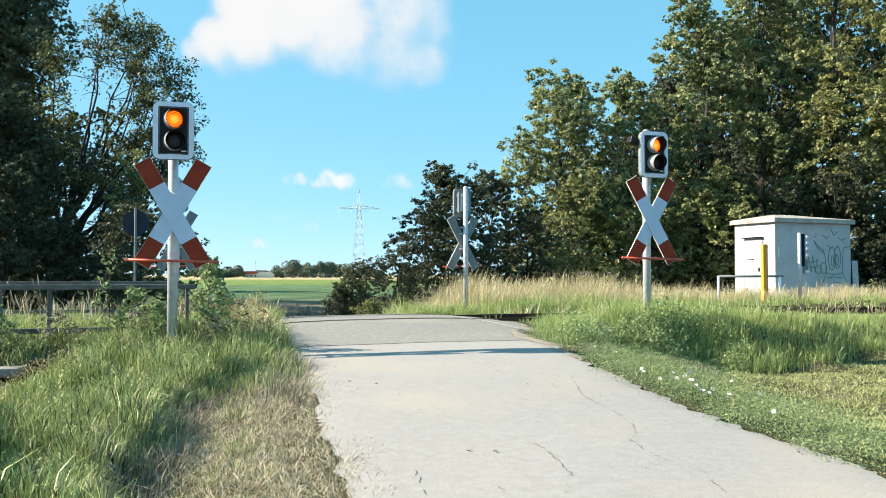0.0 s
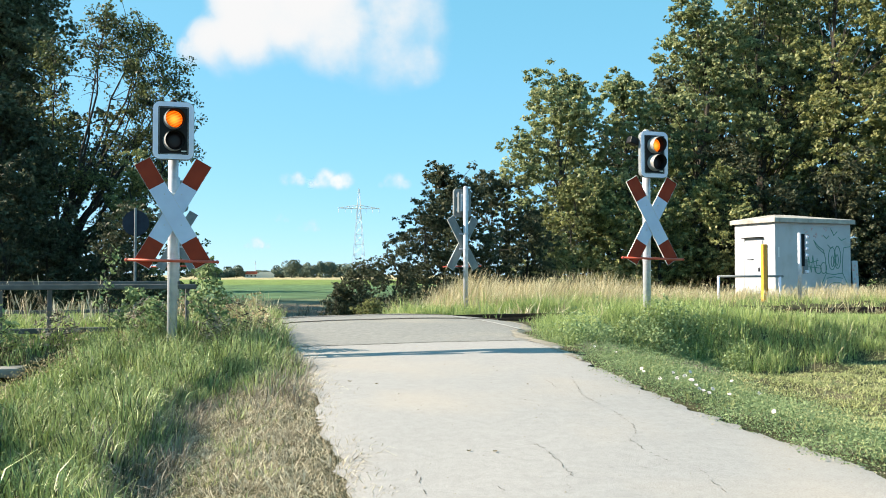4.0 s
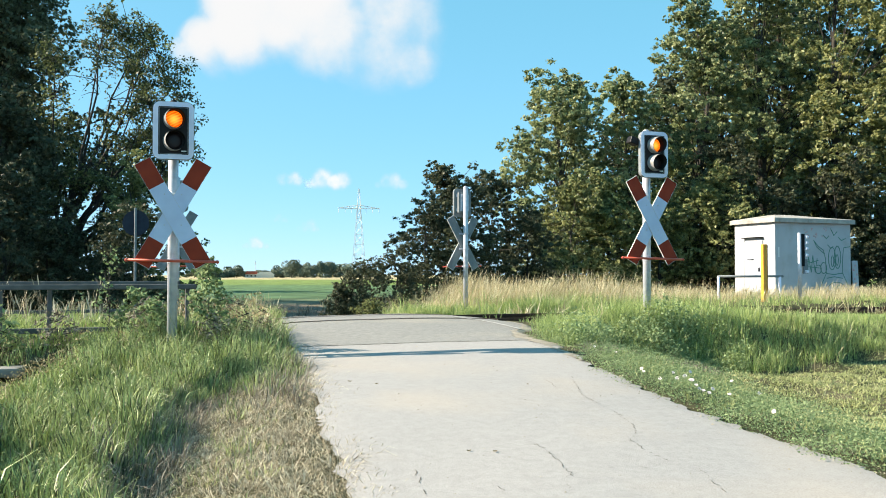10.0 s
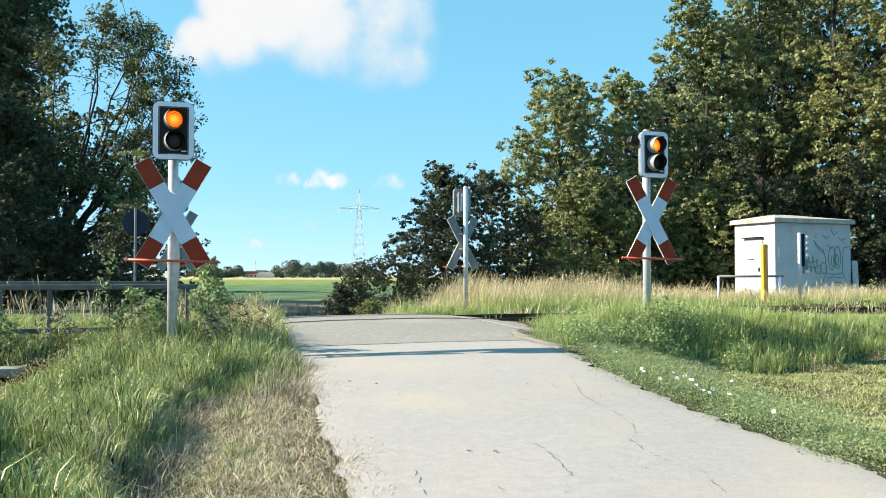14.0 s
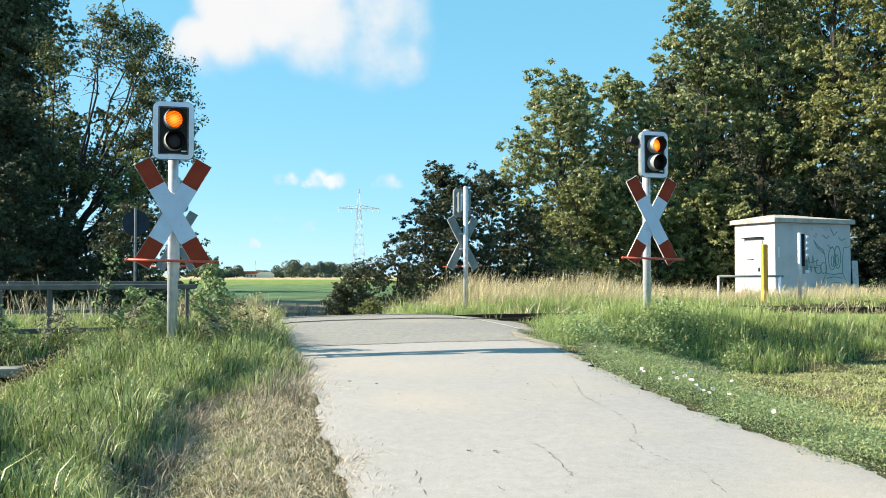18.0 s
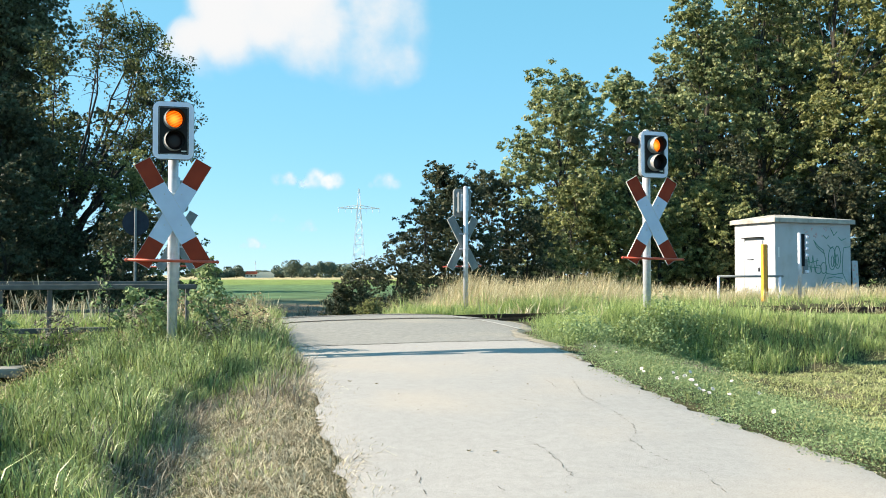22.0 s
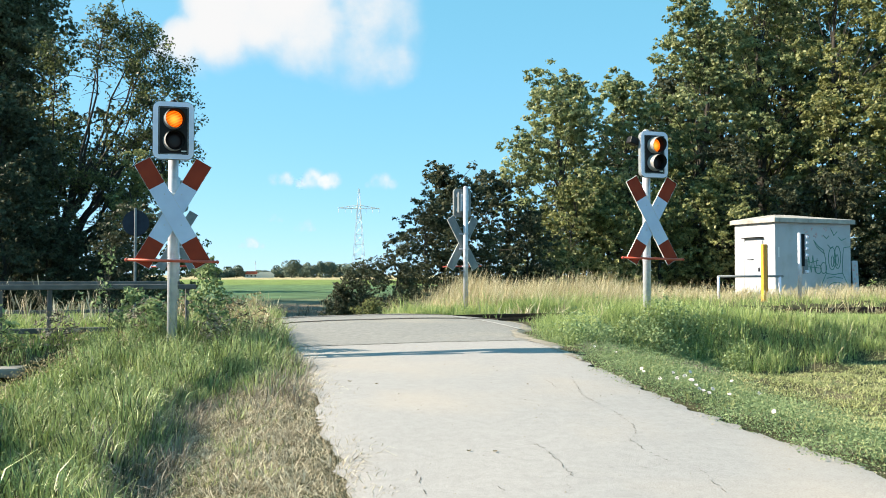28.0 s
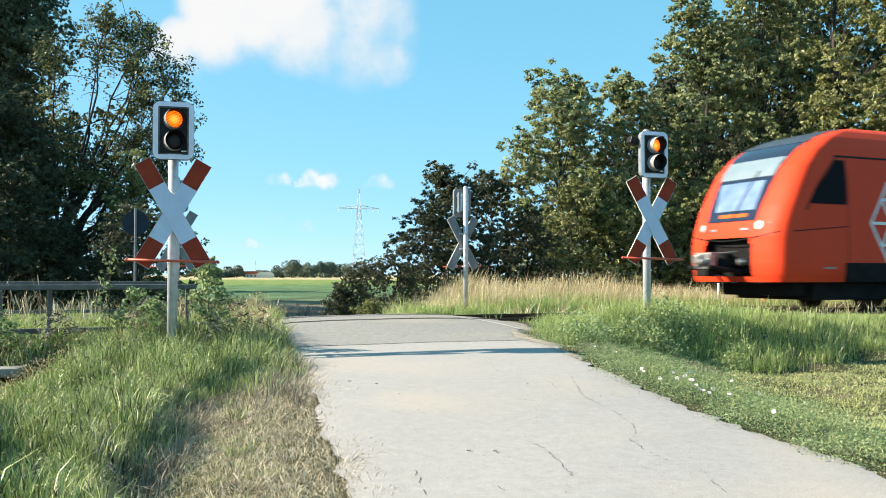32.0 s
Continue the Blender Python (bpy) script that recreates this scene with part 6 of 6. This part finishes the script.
# dark shrub leaves carry shade in their colour, the light ones sunlight
SHRUBS = [
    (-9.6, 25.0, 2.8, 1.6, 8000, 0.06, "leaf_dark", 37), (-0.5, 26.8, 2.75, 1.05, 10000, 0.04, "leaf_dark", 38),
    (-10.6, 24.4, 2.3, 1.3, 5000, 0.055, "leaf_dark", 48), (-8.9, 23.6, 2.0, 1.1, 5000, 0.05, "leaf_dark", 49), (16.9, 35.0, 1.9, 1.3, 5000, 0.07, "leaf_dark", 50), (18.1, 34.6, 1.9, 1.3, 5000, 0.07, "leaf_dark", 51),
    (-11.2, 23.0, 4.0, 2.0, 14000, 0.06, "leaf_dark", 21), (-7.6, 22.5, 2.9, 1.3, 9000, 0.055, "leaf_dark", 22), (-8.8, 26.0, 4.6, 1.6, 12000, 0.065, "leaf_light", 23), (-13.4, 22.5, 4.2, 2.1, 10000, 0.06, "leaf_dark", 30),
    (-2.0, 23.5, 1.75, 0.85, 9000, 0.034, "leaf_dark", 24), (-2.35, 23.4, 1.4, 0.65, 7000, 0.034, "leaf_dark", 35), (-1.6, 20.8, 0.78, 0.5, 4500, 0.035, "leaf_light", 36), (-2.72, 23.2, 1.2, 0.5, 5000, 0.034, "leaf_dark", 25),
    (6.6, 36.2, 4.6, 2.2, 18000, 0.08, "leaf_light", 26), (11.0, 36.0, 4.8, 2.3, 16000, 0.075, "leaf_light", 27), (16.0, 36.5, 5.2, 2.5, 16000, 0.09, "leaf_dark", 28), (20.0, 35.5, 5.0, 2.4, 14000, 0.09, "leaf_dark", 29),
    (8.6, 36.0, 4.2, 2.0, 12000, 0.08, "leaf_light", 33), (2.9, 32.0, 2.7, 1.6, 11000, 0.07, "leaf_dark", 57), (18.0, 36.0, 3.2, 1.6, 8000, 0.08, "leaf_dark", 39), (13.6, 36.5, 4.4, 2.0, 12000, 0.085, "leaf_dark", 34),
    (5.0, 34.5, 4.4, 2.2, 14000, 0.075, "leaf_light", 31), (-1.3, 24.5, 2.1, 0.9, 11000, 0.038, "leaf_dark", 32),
]
for X, Y, Hh, R, N, SZ, MT, SD in SHRUBS:
    CROWNS.append(build_tree(X, Y, Hh, R, N, SZ, M[MT], "dense hedge shrub, its green leaves toned darker for shade" if MT == "leaf_dark" else "hedge shrub, its yellow-green leaves toned as if sunlit", SD, 0.03, 34, "shrub", group="hedge shrubs"))
# trees added in the west, mostly unseen, to shade track, field and left trees
for X, Y, Q in ((-21.0, 36.5, 4.4), (-23.0, 42.0, 4.6), (-25.5, 47.0, 4.8), (-35.0, 72.0, 5.2), (-17.5, 27.8, 3.0), (-18.6, 24.6, 3.4), (-20.5, 31.5, 4.0)):
    more = copy_thing(CROWNS[len(TREES) + 10][0], pose(X, Y, gz(X, Y), 0, 0, 57 * X))
    more.scale = (Q, Q, Q)
    tagged(more, "tree added mostly out of view in the west for its shade", "tree", "trees by the railway")
    more.name = "tree"
# dark-leaved filler trees behind the maples, for the shade deep in the wood
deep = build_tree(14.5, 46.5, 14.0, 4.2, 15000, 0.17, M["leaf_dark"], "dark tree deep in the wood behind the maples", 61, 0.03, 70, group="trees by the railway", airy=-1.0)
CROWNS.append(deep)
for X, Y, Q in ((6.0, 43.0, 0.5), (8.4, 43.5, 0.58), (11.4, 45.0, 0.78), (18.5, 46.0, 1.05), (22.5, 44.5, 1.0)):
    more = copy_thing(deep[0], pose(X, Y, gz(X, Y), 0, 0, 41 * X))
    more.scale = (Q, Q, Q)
# weeds round the signal pole
for X, Y, Hh, R, N, MT, SD, LB in (
    (-2.72, 10.45, 0.98, 0.28, 1700, "clover", 41, "leafy green weed beside the signal pole"), (-2.5, 10.75, 0.6, 0.28, 420, "dock", 42, "brown seeding dock plant"),
    (-2.25, 11.0, 0.5, 0.3, 420, "dock", 43, "brown seeding dock plant"), (-3.62, 10.7, 0.62, 0.3, 800, "clover", 44, "leafy green weed by the guard rail"),
    (-3.3, 10.35, 0.5, 0.28, 800, "clover", 47, "leafy green weed beside the signal pole"), (-3.95, 10.7, 1.12, 0.2, 200, "clover", 52, "tall weed with yellow-green leaves by the guard rail"),
    (-3.45, 10.5, 0.5, 0.26, 360, "dead", 53, "withered grey weed by the pole"), (-2.6, 10.25, 0.4, 0.3, 420, "dead", 54, "withered grey weed by the pole"),
    (-4.35, 10.2, 0.42, 0.24, 300, "dead", 55, "withered grey weed over the ditch"), (-4.9, 10.0, 0.4, 0.26, 380, "clover", 56, "leafy green weed in the ditch"),
):
    CROWNS.append(build_tree(X, Y, Hh, R, N, 0.034 if MT == "clover" else 0.024, M[MT], LB, SD, 0.02, 34, "weed", group="weeds by the pole", airy=-1.0, fine=1.2))


# ---- bindweed flowers in the verge ----
def build_flowers():
    bm = B()
    rows = [(0.0035, 0.0), (0.008, 0.011), (0.0145, 0.017), (0.016, 0.016)]
    g = [[bm.verts.new((r * math.cos(2 * math.pi * j / 10), r * math.sin(2 * math.pi * j / 10), z)) for j in range(10)] for r, z in rows]
    for a, b in zip(g, g[1:]):
        for j in range(10):
            bm.faces.new((a[j], a[(j + 1) % 10], b[(j + 1) % 10], b[j]))
    bm.faces.new(g[0])
    me = to_mesh("flower", bm, M["petal"], True)
    rnd = random.Random(31)
    spots = [(1.98 + rnd.gauss(0, 0.13), 7.25 + rnd.gauss(0, 0.4)) for i in range(17)] + [(2.55, 8.0), (2.75, 7.9), (1.75, 9.2), (1.6, 9.6)]
    for x, y in spots:
        x = max(x, float(right_edge(y)) + 0.12)
        t = thing("bindweed_flower", pose(x, y, gz(x, y) + rnd.uniform(0.1, 0.17), rnd.uniform(15, 60), rnd.uniform(-20, 20), rnd.uniform(-40, 40)), "white funnel-shaped bindweed flower in the verge", "flower", "bindweed flowers")
        part("flower", me, None, t)


build_flowers()


# ---- distance ----
def build_far():
    k = 1 / 1600
    rnd = random.Random(12)
    for i in range(46):
        d = rnd.uniform(430, 520)
        px = 340 + 330 * (i + rnd.random()) / 46
        R = rnd.uniform(2.2, 5.0)
        Hh = rnd.uniform(3.4, 8.0) * (1.05 if 500 < px < 620 else 0.8)
        if 428 < px < 482:
            Hh, d = Hh * 0.75, 530
        far_tree((px - 784) * k * d, d, Hh, R, i)
    d = 470
    h = thing("farmhouse", pose((458 - 784) * k * d, d, 0, 0, 0, 8), "distant pale farmhouse with red tiled roof", "house")
    h.scale = (1.0, 1.0, 0.6)
    part("wall", box(B(), (-3.5, 0, 1.6), (6, 6, 3.2)), M["far_wall"], h)
    part("roof", prism([(-7.0, 3.1), (0.0, 3.1), (-1.2, 5.8), (-5.8, 5.8)], -3.4, 3.4), M["roof_tile"], h, "red tiled roof")
    part("barn", box(B(), (3.5, -1, 1.4), (9, 6, 2.8)), M["far_wall"], h, "pale barn beside the house")
    part("barn_roof", prism([(-1.4, 2.8), (8.6, 2.8), (6.2, 5.2), (1.0, 5.2)], -4.4, 2.4), M["far_wall"], h, "pale barn roof")
    mast = thing("radio_mast", pose((452 - 784) * k * 480, 480, 0), "thin distant radio mast behind the farmhouse", "mast")
    part("pole", rod(B(), (0, 0, -0.3), (0, 0, 9.2), 0.16, 0.08, 7), M["pylon"], mast)
    part("antenna", rod(B(), (0, 0, 7.4), (0, 0, 8.6), 0.3, 0.3, 7), M["pylon"], mast)
    for x in (-5.5, -3.5, -1.5):
        part("window", box(B(), (x, -3.0, 1.8), (0.9, 0.1, 1.1)), M["train_dark"], h)


def far_tree(x, y, H, R, seed):
    t = thing("tree", pose(x, y, gz(x, y)), "distant green tree on the horizon", "tree", "horizon trees")
    n = 1900
    r2 = np.random.default_rng(seed)
    c = r2.normal(size=(9, 3)) * np.array([R * 0.45, R * 0.3, H * 0.18]) + np.array([0, 0, H * 0.55])
    i = r2.integers(0, 9, n)
    d = r2.normal(size=(n, 3))
    d /= np.linalg.norm(d, axis=1, keepdims=True)
    p = c[i] + d * np.array([R * 0.5, R * 0.5, H * 0.26])
    p[:, 2] = np.clip(p[:, 2], 0.2, H)
    V, F = leaf_quads(p, d + np.array([[-0.5, -0.3, 0.8]]), 0.32, 0.9)
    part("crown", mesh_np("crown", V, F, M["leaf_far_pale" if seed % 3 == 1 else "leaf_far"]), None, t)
    part("trunk", rod(B(), (0, 0, -0.3), (0, 0, H * 0.6), 0.3, 0.1, 7), M["bark"], t)


def build_pylon():
    d = 470.0
    t = thing("power_pylon", pose((635 - 784) / 1600 * d, d, 0, 0, 0, 14), "distant grey lattice power pylon with one wide crossarm", "pylon")
    H, arm = 46.5, 36.0

    def half(z):
        return 3.3 * (1 - z / H) ** 1.1 + 0.25

    bars = B()
    for sx in (-1, 1):
        for sy in (-1, 1):
            lo = [(sx * half(z), sy * half(z), z) for z in np.linspace(0, H, 9)]
            leg = B()
            for a, b in zip(lo, lo[1:]):
                rod(leg, a, b, 0.13, seg=5, caps=False)
            part("leg", leg, M["pylon"], t)
    zs = [0, 6, 12, 17.5, 22.5, 27, 31, 34.5, 37.5]
    for a, b in zip(zs, zs[1:]):
        for sy in (-1, 1):
            rod(bars, (-half(a), sy * half(a), a), (half(b), sy * half(b), b), 0.06, seg=4, caps=False)
            rod(bars, (half(a), sy * half(a), a), (-half(b), sy * half(b), b), 0.06, seg=4, caps=False)
            rod(bars, (-half(b), sy * half(b), b), (half(b), sy * half(b), b), 0.06, seg=4, caps=False)
    part("bracing", bars, M["pylon"], t)
    for s in (-1, 1):
        bm = B()
        rod(bm, (0, 0, arm), (s * 11, 0, arm + 0.2), 0.2, seg=5), rod(bm, (0, 0, arm + 2.0), (s * 11, 0, arm + 0.2), 0.16, seg=5)
        for q in range(1, 6):
            rod(bm, (s * 11 * q / 6, 0, arm), (s * 11 * (q - 0.5) / 6, 0, arm + 2.0 * (1 - (q - 0.5) / 6)), 0.09, seg=4)
        a = part("crossarm", bm, M["pylon"], t)
        for q in (3.8, 7.2, 10.6):
            part("insulator", rod(B(), (s * q, 0, arm - 2.2), (s * q, 0, arm), 0.12, seg=6), M["pylon"], a)


build_far()
build_pylon()


# ---- clouds ----
def cloud_mat(name, seed, scale, soft, bright, rag):
    """Vapour: thick in the middle, torn at the rim."""
    m, n, l = nodes_of(name)
    tc, t, at = n.new("ShaderNodeTexCoord"), n.new("ShaderNodeTexNoise"), n.new("ShaderNodeAttribute")
    at.attribute_name = "thick"
    t.noise_dimensions = "4D"
    t.inputs["W"].default_value, t.inputs["Scale"].default_value, t.inputs["Detail"].default_value, t.inputs["Roughness"].default_value = seed, scale, 8, 0.55
    l.new(tc.outputs["Object"], t.inputs["Vector"])
    ad = n.new("ShaderNodeMath")
    ad.operation = "MULTIPLY_ADD"
    l.new(t.outputs["Fac"], ad.inputs[0])
    ad.inputs[1].default_value = rag
    l.new(at.outputs["Fac"], ad.inputs[2])
    r = n.new("ShaderNodeMapRange")
    r.interpolation_type = "SMOOTHSTEP"
    r.inputs["From Min"].default_value, r.inputs["From Max"].default_value = 0.12 + 0.5 * rag, 0.12 + 0.5 * rag + soft
    l.new(ad.outputs[0], r.inputs["Value"])
    e, tr, ms = n.new("ShaderNodeEmission"), n.new("ShaderNodeBsdfTransparent"), n.new("ShaderNodeMixShader")
    cr = ramp_of(n, [(0.15, (0.68, 0.86, 1.0)), (0.6, (1.0, 1.0, 1.0))])
    l.new(r.outputs[0], cr.inputs[0]), l.new(cr.outputs[0], e.inputs["Color"])
    e.inputs["Strength"].default_value = bright
    l.new(r.outputs[0], ms.inputs[0]), l.new(tr.outputs[0], ms.inputs[1]), l.new(e.outputs[0], ms.inputs[2])
    l.new(ms.outputs[0], n["Material Output"].inputs["Surface"])
    return m


def build_cloud(px, py, puffs, d, seed, soft, label, bright=0.42, rag=0.6, grain=0.9):
    """A cloud of puffs (x, y, radius, thickness), in sixteen-hundredths of its distance from its middle."""
    k = d / 1600
    x, z = (px - 784) * k, EYE[2] + (487 - py) * k
    t = thing("cloud", pose(x, d, z), label, "cloud", "drifting clouds", "backdrop")
    P = np.array(puffs, float)
    big = P[:, 2].max()
    x0, x1 = (P[:, 0] - 1.6 * P[:, 2]).min(), (P[:, 0] + 1.6 * P[:, 2]).max()
    z0, z1 = (P[:, 1] - 1.6 * P[:, 2]).min(), (P[:, 1] + 1.6 * P[:, 2]).max()
    for q in range(2):
        nx, nz = 52, 30
        gx, gy = np.meshgrid(np.linspace(x0, x1, nx + 1), np.linspace(z0, z1, nz + 1))
        den = np.zeros_like(gx)
        for cx, cz, r, w in P:
            den = np.maximum(den, w * np.clip(1.15 - ((gx - cx) ** 2 + (gy - cz) ** 2) / (r * 1.25) ** 2, 0, 1))
        den += 0.08 * (den > 0)
        edge = np.minimum(np.minimum(gx - x0, x1 - gx), np.minimum(gy - z0, z1 - gy))
        den = den * np.clip(edge / (0.25 * big), 0, 1) - 0.35 * (1 - np.clip(edge / (0.25 * big), 0, 1))
        V = np.stack([gx * k, q * big * k * 0.5 - 0.6 * k * big * np.clip(den, 0, 1), -gy * k], -1).reshape(-1, 3)
        a = np.arange((nx + 1) * (nz + 1)).reshape(nz + 1, nx + 1)
        F = np.stack([a[:-1, :-1], a[:-1, 1:], a[1:, 1:], a[1:, :-1]], -1).reshape(-1, 4)
        me = mesh_np("vapour", V, F, cloud_mat("cloud_vapour", seed + 3.7 * q, 1.0 / (big * k * grain), soft, bright, rag))
        me.attributes.new("thick", "FLOAT", "POINT").data.foreach_set("value", den.ravel().astype(np.float32))
        o = part("vapour", me, None, t)
        o.visible_shadow = False
    return t, (x, d, z), k


def wisp(seed, wide, tall, w, n=9):
    """A flat-bottomed row of ragged small puffs."""
    rnd = random.Random(seed)
    out = []
    for i in range(n):
        f = 2 * (i + rnd.random()) / n - 1
        r = tall * (0.35 + 0.45 * (1 - f * f)) * rnd.uniform(0.7, 1.2)
        out.append((f * wide, 0.4 * tall - 0.9 * r + rnd.uniform(-0.1, 0.1) * tall, r, w * (0.6 + 0.4 * (1 - f * f))))
    return out


CLOUDS = [
    (build_cloud(545, 40, [(-200, 48, 26, 0.6), (-165, 30, 42, 0.8), (-150, 64, 28, 0.4), (-105, 18, 58, 0.9), (-95, -40, 72, 0.95), (-25, 0, 58, 0.9), (20, 40, 42, 0.55), (60, 5, 72, 0.7), (110, 42, 55, 0.45), (140, 50, 58, 0.5), (160, -40, 76, 0.55), (200, 58, 46, 0.5), (208, 5, 50, 0.46), (20, -60, 80, 0.9)], 2600, 1.0, 1.05, "large bright cumulus cloud drifting in blue sky", bright=0.39, rag=1.0), -62),
    (build_cloud(592, 324, wisp(1, 36, 21, 0.54), 3000, 4.0, 0.9, "small white puff of cloud low in the sky", rag=0.9, grain=1.4), -30),
    (build_cloud(524, 321, wisp(2, 24, 15, 0.42, 6), 3050, 6.0, 1.0, "faint small puff of cloud", rag=0.9, grain=1.4), -27),
    (build_cloud(704, 327, wisp(3, 28, 15, 0.4, 6), 3100, 8.0, 1.0, "faint small puff of cloud", rag=0.9, grain=1.4), -32),
    (build_cloud(455, 435, wisp(4, 21, 13, 0.46, 6), 3200, 11.0, 1.0, "faint small puff of cloud near the horizon", rag=0.9, grain=1.4), -13),
    (build_cloud(548, 405, wisp(5, 19, 12, 0.33, 6), 3250, 13.0, 1.1, "very faint wisp of cloud", rag=0.9, grain=1.4), -10),
    (build_cloud(497, 389, wisp(6, 14, 9, 0.24, 5), 3300, 15.0, 1.1, "very faint wisp of cloud", rag=0.9, grain=1.4), -14),
]


def sway(ob, seed, angle, at=(0, 0, 0)):
    """Rows that rock a crown in the breeze."""
    rnd = random.Random(seed)
    a, b, c = rnd.uniform(0, 6.28), rnd.uniform(1.9, 2.7), rnd.uniform(0.7, 1.1)
    rows = []
    for i in range(41):
        t = 0.8 * i
        g = 0.6 + 0.4 * math.sin(c * 0.4 * t + a)
        rows.append((t, pose(*at, angle * 0.5 * g * math.sin(b * 0.8 * t + 2 * a), angle * g * (0.4 + math.sin(b * t + a)), 0)))
    walk(ob, rows)


def motions():
    for i, (tree, crown) in enumerate(CROWNS):
        sway(crown, i, 0.35 if tree.name.startswith("tree") else 0.8 if tree.name.startswith("shrub") else 2.0)
    for i, c in enumerate(CLUMPS):
        sway(c, 100 + i, 1.6, tuple(c.location))
    walk(railcar, [(0.0, train_pose(0.0)), (16.0, train_pose(16.0)), (32.0, train_pose(32.0))])
    for (t, (x, y, z), k), shift in CLOUDS:
        walk(t, [(0.0, pose(x, y, z)), (16.0, pose(x + shift * k / 2, y, z)), (32.0, pose(x + shift * k, y, z))])


motions()
